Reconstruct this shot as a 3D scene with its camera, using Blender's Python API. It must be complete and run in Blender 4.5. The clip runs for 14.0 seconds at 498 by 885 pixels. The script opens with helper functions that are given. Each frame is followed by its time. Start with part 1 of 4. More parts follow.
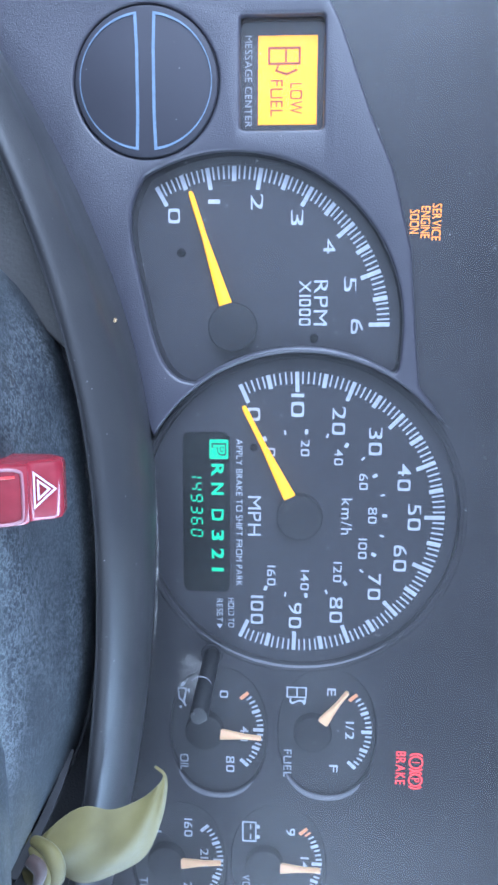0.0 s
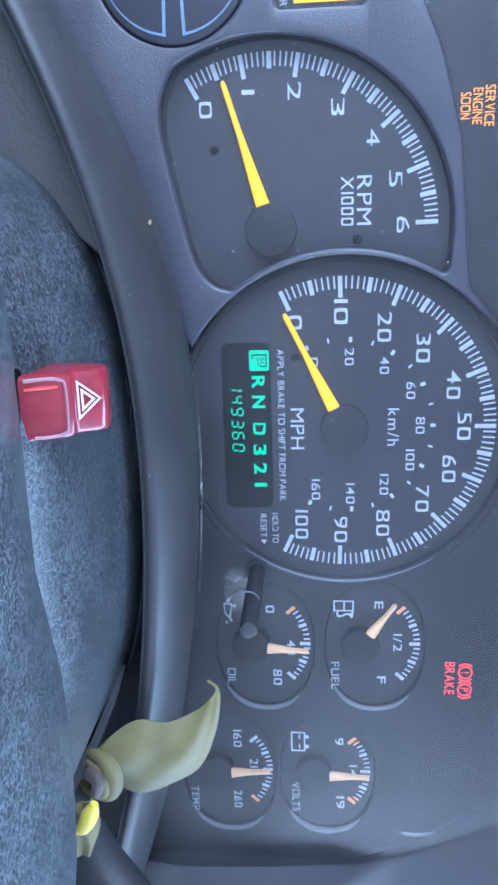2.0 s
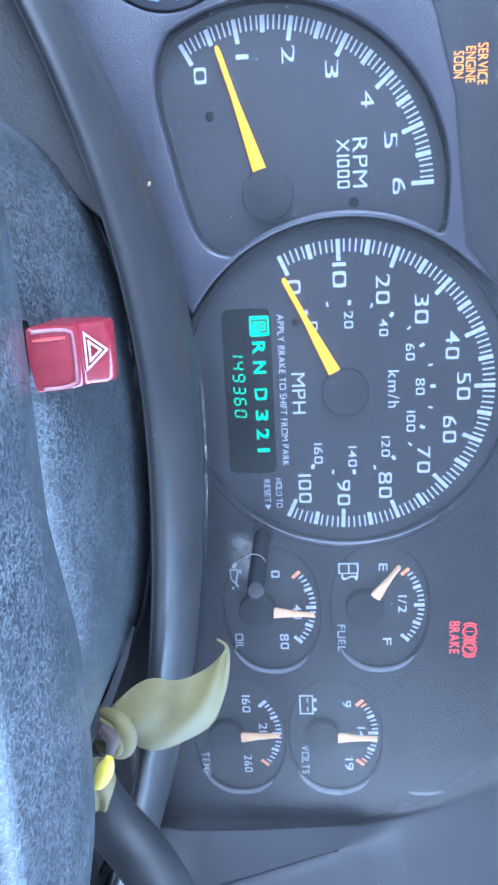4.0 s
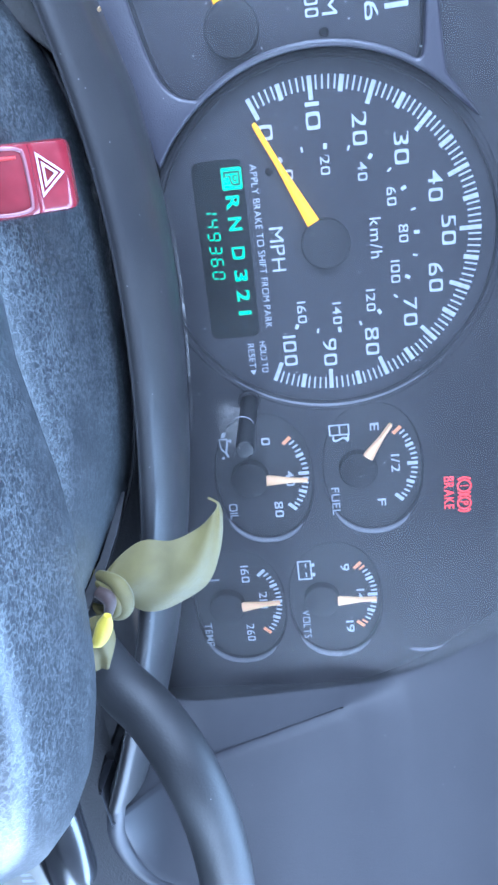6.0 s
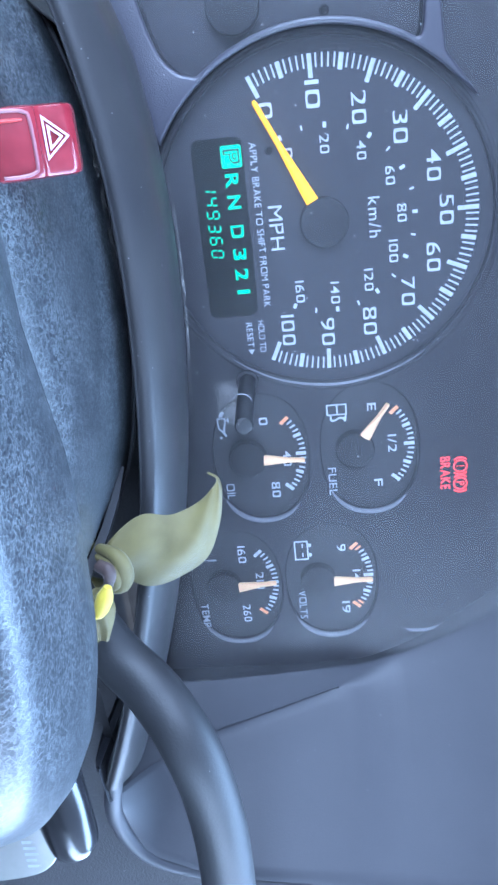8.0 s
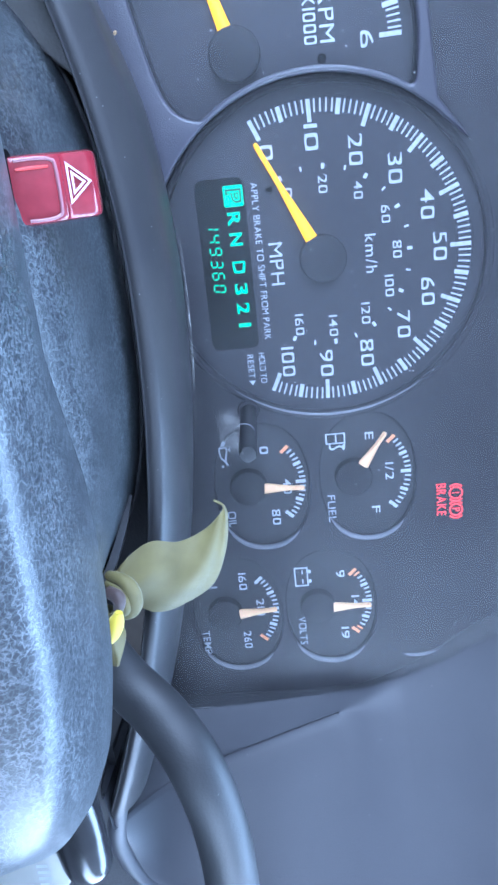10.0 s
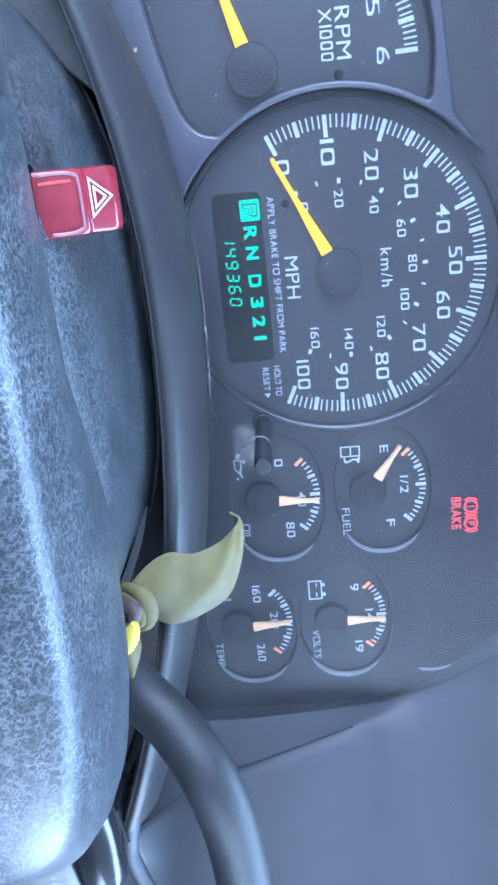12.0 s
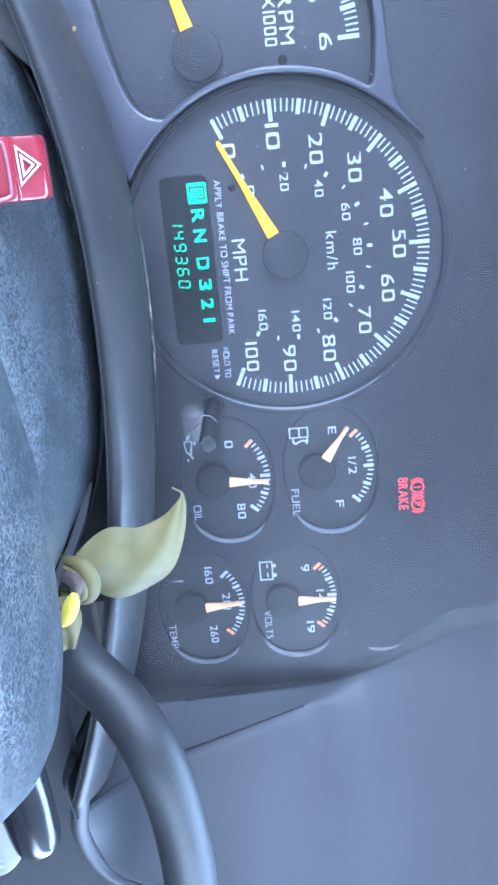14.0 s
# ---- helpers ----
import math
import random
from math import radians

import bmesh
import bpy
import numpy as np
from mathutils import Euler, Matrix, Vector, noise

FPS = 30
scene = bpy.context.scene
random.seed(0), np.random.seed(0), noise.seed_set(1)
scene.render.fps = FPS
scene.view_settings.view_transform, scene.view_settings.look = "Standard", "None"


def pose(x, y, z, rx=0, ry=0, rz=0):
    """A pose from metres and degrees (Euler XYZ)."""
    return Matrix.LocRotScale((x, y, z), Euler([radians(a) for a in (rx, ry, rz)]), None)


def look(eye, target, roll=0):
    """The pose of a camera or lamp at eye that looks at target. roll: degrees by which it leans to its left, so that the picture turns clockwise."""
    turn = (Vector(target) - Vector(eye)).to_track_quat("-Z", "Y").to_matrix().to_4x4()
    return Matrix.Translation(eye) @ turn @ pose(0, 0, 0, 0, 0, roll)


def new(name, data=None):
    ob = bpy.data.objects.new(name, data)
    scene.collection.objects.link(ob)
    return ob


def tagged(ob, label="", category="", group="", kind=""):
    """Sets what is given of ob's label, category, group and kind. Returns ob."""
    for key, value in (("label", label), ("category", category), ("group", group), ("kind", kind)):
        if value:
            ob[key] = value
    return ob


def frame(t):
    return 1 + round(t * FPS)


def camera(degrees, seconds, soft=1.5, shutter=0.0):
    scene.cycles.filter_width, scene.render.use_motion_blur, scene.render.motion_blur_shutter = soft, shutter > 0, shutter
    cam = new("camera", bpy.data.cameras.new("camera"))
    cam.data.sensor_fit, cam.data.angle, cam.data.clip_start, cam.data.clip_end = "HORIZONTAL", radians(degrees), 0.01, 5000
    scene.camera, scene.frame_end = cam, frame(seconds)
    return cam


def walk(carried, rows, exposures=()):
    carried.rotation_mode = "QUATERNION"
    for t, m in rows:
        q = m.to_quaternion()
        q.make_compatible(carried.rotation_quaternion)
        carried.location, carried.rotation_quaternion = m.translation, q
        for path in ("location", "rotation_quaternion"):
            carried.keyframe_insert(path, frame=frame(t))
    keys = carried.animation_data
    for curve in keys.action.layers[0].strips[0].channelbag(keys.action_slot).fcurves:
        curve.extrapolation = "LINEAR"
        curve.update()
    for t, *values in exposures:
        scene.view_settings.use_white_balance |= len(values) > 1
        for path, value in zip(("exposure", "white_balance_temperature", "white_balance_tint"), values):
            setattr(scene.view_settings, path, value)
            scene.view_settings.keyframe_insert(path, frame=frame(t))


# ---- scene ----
# The car leans its instruments back: everything inside is laid out in the plane of the dials
# (x to the driver's right, z up along the dials, y away from the driver), and CAR sets it in the world.
CAR = pose(0, 0, 1.15, -20, 0, 0)
cam = camera(35.02, 14.0, soft=2.7)
ROWS = [
    (0.0, -0.0822, -0.3114, 0.0002, -12.63, -86.13, 93.04),
    (0.5, -0.0770, -0.3109, -0.0005, -6.39, -86.71, 86.69),
    (1.0, -0.0752, -0.3043, -0.0023, -1.14, -85.87, 79.51),
    (1.5, -0.0800, -0.2983, -0.0085, 0.08, -84.79, 75.95),
    (2.0, -0.0755, -0.3022, -0.0077, 2.35, -84.53, 72.49),
    (2.5, -0.0777, -0.3076, -0.0073, 4.65, -84.97, 70.32),
    (2.7, -0.0770, -0.3082, -0.0064, 3.70, -84.96, 71.39),
    (4.8, -0.0538, -0.3078, -0.0114, 35.24, -83.33, 37.13),
    (5.0, -0.0501, -0.3076, -0.0073, 38.40, -83.13, 32.94),
    (5.5, -0.0465, -0.3063, -0.0108, 42.35, -83.24, 26.69),
    (6.0, -0.0441, -0.3068, -0.0086, 42.87, -83.08, 25.07),
    (6.5, -0.0440, -0.3074, -0.0086, 43.59, -83.37, 23.83),
    (7.0, -0.0417, -0.3085, -0.0118, 41.62, -83.37, 25.84),
    (7.5, -0.0375, -0.3095, -0.0125, 44.35, -83.48, 23.15),
    (8.0, -0.0381, -0.3108, -0.0118, 45.39, -83.67, 22.32),
    (10.3, -0.0415, -0.3190, -0.0178, 55.20, -84.01, 14.90),
    (10.5, -0.0414, -0.3189, -0.0155, 51.58, -83.68, 18.88),
    (11.0, -0.0408, -0.3203, -0.0186, 51.40, -83.58, 19.17),
    (11.5, -0.0400, -0.3194, -0.0196, 51.32, -83.64, 19.59),
    (12.0, -0.0417, -0.3196, -0.0193, 50.18, -83.82, 20.60),
    (12.5, -0.0406, -0.3182, -0.0153, 49.51, -83.83, 21.46),
    (13.0, -0.0369, -0.3242, -0.0149, 51.69, -83.82, 19.71),
    (13.5, -0.0337, -0.3252, -0.0190, 54.41, -83.75, 17.14),
    (14.0, -0.0332, -0.3265, -0.0066, 61.85, -84.60, 9.08),
]
walk(cam, [(t, CAR @ pose(*p)) for t, *p in ROWS], [(0.0, 0.06, 5950.0, 10.0), (0.5, 0.17, 5850.0, 10.0), (1.0, 0.04, 5750.0, 10.0), (1.5, -0.10, 5700.0, 10.0), (2.0, -0.11, 5650.0, 10.0), (2.5, 0.12, 5620.0, 10.0), (5.0, 0.30, 5500.0, 10.0), (8.0, 0.32, 5500.0, 10.0), (12.2, 0.24, 5500.0, 10.0), (13.0, 0.36, 5540.0, 10.0), (13.5, 0.32, 5550.0, 10.0), (14.0, 0.56, 5650.0, 10.0)])

# ---------------------------------------------------------------- light
world = bpy.data.worlds.new("sky")
scene.world = world
world.use_nodes = True
wn = world.node_tree.nodes
sky = wn.new("ShaderNodeTexSky")
sky.sky_type, sky.sun_disc = "NISHITA", False
sky.sun_elevation, sky.sun_rotation = radians(58), radians(200)
wn["Background"].inputs["Strength"].default_value = 0.15
world.node_tree.links.new(sky.outputs["Color"], wn["Background"].inputs["Color"])
sun_data = bpy.data.lights.new("sun", "SUN")
sun_data.energy, sun_data.angle, sun_data.color = 3.0, radians(0.5), (1.0, 0.95, 0.88)
sun = new("sun", sun_data)
sun.matrix_world = look((-1.0, -2.7, 5.0), (0, 0, 0.4))


def window_light(name, eye, target, wide, high, watts, colour):
    data = bpy.data.lights.new(name, "AREA")
    data.shape, data.size, data.size_y, data.energy, data.color = "RECTANGLE", wide, high, watts, colour
    lamp = new(name, data)
    lamp.matrix_world = look(eye, target)
    return lamp


window_light("side_window_light", (-0.69, -0.40, 1.42), (0.0, -0.3, 1.2), 1.1, 0.5, 36.0, (0.62, 0.76, 1.0))
window_light("far_side_window_light", (1.19, -0.40, 1.45), (0.1, -0.1, 1.15), 1.1, 0.45, 36.0, (0.60, 0.76, 1.0))
window_light("windscreen_light", (0.35, 0.22, 1.68), (0.1, -0.20, 1.10), 1.3, 0.22, 22.0, (0.50, 0.71, 1.0))
# fill lamp added behind the driver to brighten surfaces facing the rear
window_light("rear_fill_light", (0.25, -1.69, 1.46), (0.05, 0.0, 1.12), 1.3, 0.36, 5.0, (0.62, 0.77, 1.0))


# ---------------------------------------------------------------- materials
def material(name):
    m = bpy.data.materials.new(name)
    m.use_nodes = True
    return m, m.node_tree.nodes, m.node_tree.links, m.node_tree.nodes["Principled BSDF"]


def plastic(name, dark, light, rough=0.5, grain=900.0, bump=0.25, dust=0.0, blotch=30.0, gloss=0.5):
    """Moulded plastic: leather-like grain, slow tone changes and loose dust specks."""
    m, n, l, b = material(name)
    co = n.new("ShaderNodeTexCoord")
    big, fine = n.new("ShaderNodeTexNoise"), n.new("ShaderNodeTexNoise")
    big.inputs["Scale"].default_value, big.inputs["Detail"].default_value = blotch, 6
    fine.inputs["Scale"].default_value, fine.inputs["Detail"].default_value = grain, 4
    for t in (big, fine):
        l.new(co.outputs["Object"], t.inputs["Vector"])
    ramp = n.new("ShaderNodeValToRGB")
    ramp.color_ramp.elements[0].position, ramp.color_ramp.elements[1].position = 0.3, 0.72
    ramp.color_ramp.elements[0].color, ramp.color_ramp.elements[1].color = (*dark, 1), (*light, 1)
    l.new(big.outputs["Fac"], ramp.inputs["Fac"])
    colour = ramp.outputs["Color"]
    if dust:
        vor = n.new("ShaderNodeTexVoronoi")
        vor.inputs["Scale"].default_value = 340
        l.new(co.outputs["Object"], vor.inputs["Vector"])
        size = n.new("ShaderNodeMapRange")
        size.inputs["From Min"].default_value, size.inputs["From Max"].default_value = 0.04, 0.08
        size.inputs["To Min"].default_value, size.inputs["To Max"].default_value = 1.0, 0.0
        l.new(vor.outputs["Distance"], size.inputs["Value"])
        pick = n.new("ShaderNodeSeparateColor")
        l.new(vor.outputs["Color"], pick.inputs["Color"])
        few = n.new("ShaderNodeMath")
        few.operation, few.inputs[1].default_value = "LESS_THAN", dust
        l.new(pick.outputs["Red"], few.inputs[0])
        both = n.new("ShaderNodeMath")
        both.operation = "MULTIPLY"
        l.new(size.outputs["Result"], both.inputs[0])
        l.new(few.outputs["Value"], both.inputs[1])
        mix = n.new("ShaderNodeMix")
        mix.data_type = "RGBA"
        mix.inputs["B"].default_value = (0.24, 0.24, 0.24, 1)
        l.new(both.outputs["Value"], mix.inputs["Factor"])
        l.new(colour, mix.inputs["A"])
        colour = mix.outputs["Result"]
    l.new(colour, b.inputs["Base Color"])
    rr = n.new("ShaderNodeMapRange")
    rr.inputs["To Min"].default_value, rr.inputs["To Max"].default_value = rough - 0.1, rough + 0.1
    l.new(big.outputs["Fac"], rr.inputs["Value"])
    l.new(rr.outputs["Result"], b.inputs["Roughness"])
    b.inputs["Specular IOR Level"].default_value = gloss
    if bump:
        bp = n.new("ShaderNodeBump")
        bp.inputs["Strength"].default_value, bp.inputs["Distance"].default_value = bump, 0.0006
        l.new(fine.outputs["Fac"], bp.inputs["Height"])
        l.new(bp.outputs["Normal"], b.inputs["Normal"])
    return m


def leathery(name, dark, light, rough):
    """Hide-like grain: a net of pale wandering ridges over a darker ground, worn unevenly."""
    m, n, l, b = material(name)
    co = n.new("ShaderNodeTexCoord")
    net, second, slow = n.new("ShaderNodeTexNoise"), n.new("ShaderNodeTexVoronoi"), n.new("ShaderNodeTexNoise")
    second.feature = "DISTANCE_TO_EDGE"
    net.inputs["Scale"].default_value, net.inputs["Detail"].default_value, net.inputs["Distortion"].default_value = 520, 4, 0.5
    second.inputs["Scale"].default_value = 700
    slow.inputs["Scale"].default_value, slow.inputs["Detail"].default_value = 60, 5
    for t in (net, slow):
        l.new(co.outputs["Object"], t.inputs["Vector"])
    stray, bend = n.new("ShaderNodeTexNoise"), n.new("ShaderNodeMix")
    stray.inputs["Scale"].default_value, stray.inputs["Detail"].default_value = 700, 2
    l.new(co.outputs["Object"], stray.inputs["Vector"])
    bend.data_type = "RGBA"
    bend.blend_type = "LINEAR_LIGHT"
    bend.inputs["Factor"].default_value = 0.0009
    l.new(co.outputs["Object"], bend.inputs["A"])
    l.new(stray.outputs["Color"], bend.inputs["B"])
    l.new(bend.outputs["Result"], second.inputs["Vector"])

    def ridge(src, sharp):
        a, c, d = n.new("ShaderNodeMath"), n.new("ShaderNodeMath"), n.new("ShaderNodeMath")
        a.operation, a.inputs[1].default_value = "SUBTRACT", 0.5
        c.operation = "ABSOLUTE"
        d.operation, d.inputs[1].default_value, d.inputs[2].default_value, d.use_clamp = "MULTIPLY_ADD", -sharp, 1.0, True
        l.new(src, a.inputs[0])
        l.new(a.outputs[0], c.inputs[0])
        l.new(c.outputs[0], d.inputs[0])
        return d.outputs[0]

    wide = ridge(net.outputs["Fac"], 17.0)
    lines = n.new("ShaderNodeMapRange")
    lines.inputs["From Min"].default_value, lines.inputs["From Max"].default_value = 0.0, 0.16
    lines.inputs["To Min"].default_value, lines.inputs["To Max"].default_value = 1.0, 0.0
    l.new(second.outputs["Distance"], lines.inputs["Value"])
    faint = n.new("ShaderNodeMath")
    faint.operation, faint.inputs[1].default_value = "MULTIPLY", 0.8
    l.new(wide, faint.inputs[0])
    wide, thin = faint.outputs[0], lines.outputs["Result"]
    both = n.new("ShaderNodeMath")
    both.operation = "MULTIPLY_ADD"
    both.inputs[1].default_value = 0.4
    l.new(thin, both.inputs[0])
    l.new(wide, both.inputs[2])
    worn = n.new("ShaderNodeMapRange")
    worn.inputs["From Min"].default_value, worn.inputs["From Max"].default_value = 0.35, 0.68
    worn.inputs["To Min"].default_value, worn.inputs["To Max"].default_value = 0.45, 0.9
    l.new(slow.outputs["Fac"], worn.inputs["Value"])
    fac = n.new("ShaderNodeMath")
    fac.operation, fac.use_clamp = "MULTIPLY", True
    l.new(both.outputs[0], fac.inputs[0])
    l.new(worn.outputs["Result"], fac.inputs[1])
    mix = n.new("ShaderNodeMix")
    mix.data_type = "RGBA"
    mix.inputs["A"].default_value, mix.inputs["B"].default_value = (*dark, 1), (*light, 1)
    l.new(fac.outputs[0], mix.inputs["Factor"])
    l.new(mix.outputs["Result"], b.inputs["Base Color"])
    b.inputs["Roughness"].default_value = rough
    b.inputs["Specular IOR Level"].default_value = 0.5
    bp = n.new("ShaderNodeBump")
    bp.inputs["Strength"].default_value, bp.inputs["Distance"].default_value = 0.16, 0.0003
    l.new(both.outputs[0], bp.inputs["Height"])
    l.new(bp.outputs["Normal"], b.inputs["Normal"])
    return m


def paint(name, colour, rough=0.5, glow=0.0, wear=0.08):
    """Printed ink or a lamp-lit mark, a little uneven."""
    m, n, l, b = material(name)
    co, no = n.new("ShaderNodeTexCoord"), n.new("ShaderNodeTexNoise")
    no.inputs["Scale"].default_value, no.inputs["Detail"].default_value = 420, 3
    l.new(co.outputs["Object"], no.inputs["Vector"])
    ramp = n.new("ShaderNodeValToRGB")
    ramp.color_ramp.elements[0].color = (*[c * (1 - wear * 2) for c in colour], 1)
    ramp.color_ramp.elements[1].color = (*colour, 1)
    ramp.color_ramp.elements[0].position, ramp.color_ramp.elements[1].position = 0.35, 0.6
    l.new(no.outputs["Fac"], ramp.inputs["Fac"])
    l.new(ramp.outputs["Color"], b.inputs["Base Color"])
    b.inputs["Roughness"].default_value = rough
    if glow:
        l.new(ramp.outputs["Color"], b.inputs["Emission Color"])
        b.inputs["Emission Strength"].default_value = glow
    return m


def lens_material():
    """Clear acrylic with dust specks and a pale veil, haze put into its colour."""
    m, n, l, b = material("dusty_hazed_acrylic")
    out = n["Material Output"]
    n.remove(b)
    co, no = n.new("ShaderNodeTexCoord"), n.new("ShaderNodeTexNoise")
    no.inputs["Scale"].default_value, no.inputs["Detail"].default_value = 24, 7
    l.new(co.outputs["Object"], no.inputs["Vector"])
    veil = n.new("ShaderNodeMapRange")
    veil.inputs["From Min"].default_value, veil.inputs["From Max"].default_value = 0.3, 0.75
    veil.inputs["To Min"].default_value, veil.inputs["To Max"].default_value = 0.012, 0.024
    l.new(no.outputs["Fac"], veil.inputs["Value"])
    vor = n.new("ShaderNodeTexVoronoi")
    vor.inputs["Scale"].default_value = 190
    l.new(co.outputs["Object"], vor.inputs["Vector"])
    size = n.new("ShaderNodeMapRange")
    size.inputs["From Min"].default_value, size.inputs["From Max"].default_value = 0.04, 0.08
    size.inputs["To Min"].default_value, size.inputs["To Max"].default_value = 0.5, 0.0
    l.new(vor.outputs["Distance"], size.inputs["Value"])
    pick = n.new("ShaderNodeSeparateColor")
    l.new(vor.outputs["Color"], pick.inputs["Color"])
    few = n.new("ShaderNodeMath")
    few.operation, few.inputs[1].default_value = "LESS_THAN", 0.2
    l.new(pick.outputs["Red"], few.inputs[0])
    speck = n.new("ShaderNodeMath")
    speck.operation = "MULTIPLY_ADD"
    l.new(size.outputs["Result"], speck.inputs[0])
    l.new(few.outputs["Value"], speck.inputs[1])
    l.new(veil.outputs["Result"], speck.inputs[2])
    clear, haze, shine = n.new("ShaderNodeBsdfTransparent"), n.new("ShaderNodeBsdfDiffuse"), n.new("ShaderNodeBsdfGlossy")
    haze.inputs["Color"].default_value = (0.75, 0.76, 0.78, 1)
    shine.inputs["Roughness"].default_value = 0.38
    a, c, fr = n.new("ShaderNodeMixShader"), n.new("ShaderNodeMixShader"), n.new("ShaderNodeFresnel")
    fr.inputs["IOR"].default_value = 1.26
    l.new(speck.outputs["Value"], a.inputs["Fac"])
    l.new(clear.outputs[0], a.inputs[1])
    l.new(haze.outputs[0], a.inputs[2])
    l.new(fr.outputs[0], c.inputs["Fac"])
    l.new(a.outputs[0], c.inputs[1])
    l.new(shine.outputs[0], c.inputs[2])
    l.new(c.outputs[0], out.inputs["Surface"])
    return m


def cloth(name, dark, light, sheer=0.0):
    """Sheer woven ribbon: fine weave, thin enough for light to come through."""
    m, n, l, b = material(name)
    co = n.new("ShaderNodeTexCoord")
    weave, slow = n.new("ShaderNodeTexWave"), n.new("ShaderNodeTexNoise")
    weave.inputs["Scale"].default_value, weave.inputs["Distortion"].default_value = 1500, 6.0
    slow.inputs["Scale"].default_value, slow.inputs["Detail"].default_value = 120, 5
    for t in (weave, slow):
        l.new(co.outputs["Object"], t.inputs["Vector"])
    ramp = n.new("ShaderNodeValToRGB")
    ramp.color_ramp.elements[0].position, ramp.color_ramp.elements[1].position = 0.3, 0.7
    ramp.color_ramp.elements[0].color, ramp.color_ramp.elements[1].color = (*dark, 1), (*light, 1)
    l.new(slow.outputs["Fac"], ramp.inputs["Fac"])
    l.new(ramp.outputs["Color"], b.inputs["Base Color"])
    b.inputs["Roughness"].default_value = 0.55
    b.inputs["Sheen Weight"].default_value = 0.2
    bp = n.new("ShaderNodeBump")
    bp.inputs["Strength"].default_value, bp.inputs["Distance"].default_value = 0.25, 0.0002
    l.new(weave.outputs["Fac"], bp.inputs["Height"])
    l.new(bp.outputs["Normal"], b.inputs["Normal"])
    thin, clear, mix = n.new("ShaderNodeMapRange"), n.new("ShaderNodeBsdfTransparent"), n.new("ShaderNodeMixShader")
    thin.inputs["To Min"].default_value, thin.inputs["To Max"].default_value = sheer * 0.5, sheer * 1.6
    l.new(slow.outputs["Fac"], thin.inputs["Value"])
    l.new(thin.outputs["Result"], mix.inputs["Fac"])
    l.new(b.outputs[0], mix.inputs[1])
    l.new(clear.outputs[0], mix.inputs[2])
    l.new(mix.outputs[0], n["Material Output"].inputs["Surface"])
    return m


def metal(name, colour, rough):
    m, n, l, b = material(name)
    co, no = n.new("ShaderNodeTexCoord"), n.new("ShaderNodeTexNoise")
    no.inputs["Scale"].default_value, no.inputs["Detail"].default_value = 300, 6
    l.new(co.outputs["Object"], no.inputs["Vector"])
    rr = n.new("ShaderNodeMapRange")
    rr.inputs["To Min"].default_value, rr.inputs["To Max"].default_value = rough - 0.12, rough + 0.15
    l.new(no.outputs["Fac"], rr.inputs["Value"])
    l.new(rr.outputs["Result"], b.inputs["Roughness"])
    b.inputs["Base Color"].default_value, b.inputs["Metallic"].default_value = (*colour, 1), 1.0
    return m


DIAL = plastic("matt_black_dial", (0.035, 0.034, 0.043), (0.043, 0.042, 0.052), 0.65, 2500, 0.0, 0.08, 30.0, 0.3)
HUB = plastic("black_hub_cap", (0.018, 0.018, 0.022), (0.025, 0.024, 0.030), 0.55, 2500, 0.0, 0.03, 30.0, 0.25)
# glossy charcoal paled so that the rim arcs carry their glint in the colour
RIM_GLINT = plastic("pale_charcoal_rim_glint", (0.17, 0.17, 0.20), (0.22, 0.22, 0.25), 0.24, 900, 0.0)
DEEP = plastic("deep_black_gauge_face", (0.026, 0.026, 0.032), (0.033, 0.032, 0.040), 0.65, 2500, 0.0, 0.03)
FACE = plastic("smooth_black_panel", (0.027, 0.026, 0.033), (0.036, 0.035, 0.043), 0.5, 2200, 0.0, 0.12, 30.0, 0.2)
GREY = plastic("grained_charcoal_bezel", (0.046, 0.045, 0.058), (0.056, 0.054, 0.069), 0.32, 1900, 0.35, 0.02)
LIP = plastic("dusty_black_dash", (0.028, 0.028, 0.031), (0.040, 0.039, 0.040), 0.38, 1300, 0.12, 0.5, 30.0, 0.32)
DASH = plastic("smooth_charcoal_dash", (0.043, 0.044, 0.052), (0.052, 0.053, 0.061), 0.52, 1600, 0.10, 0.08, 30.0, 0.4)
KNEE = plastic("grained_grey_knee_panel", (0.028, 0.028, 0.031), (0.040, 0.039, 0.042), 0.6, 900, 0.5, 0.03, 30.0, 0.25)
UNDER = plastic("grained_warm_grey_knee_panel", (0.060, 0.058, 0.058), (0.085, 0.081, 0.079), 0.55, 800, 0.6, 0.05, 30.0, 0.4)
HIDE = leathery("leather_grained_column_plastic", (0.015, 0.018, 0.023), (0.150, 0.168, 0.180), 0.36)
RUBBER = plastic("worn_black_lever_sleeve", (0.010, 0.0105, 0.012), (0.020, 0.0205, 0.023), 0.54, 900, 0.15, 0.08)
GLOSS = plastic("glossy_black_knob", (0.008, 0.008, 0.01), (0.012, 0.012, 0.014), 0.18, 900, 0.0)
# shade of hollows as a colour: solid screw-hole caps and the switch-slot block
HOLLOW_SHADE = paint("near_black_hollow_shade", (0.006, 0.006, 0.007), 0.9)
HOLLOW_SHADE.node_tree.nodes["Principled BSDF"].inputs["Specular IOR Level"].default_value = 0.05
WHITE = paint("white_dial_print", (0.60, 0.64, 0.72), 0.6)
GREYINK = paint("grey_dial_print", (0.40, 0.43, 0.49), 0.6)
# slight glow added to brighten the orange print
PEACH = paint("faded_orange_print_glow", (0.95, 0.40, 0.20), 0.6, 0.12)
YELLOW = paint("lit_yellow_pointer", (1.0, 0.50, 0.0), 0.5, 0.95, 0.02)
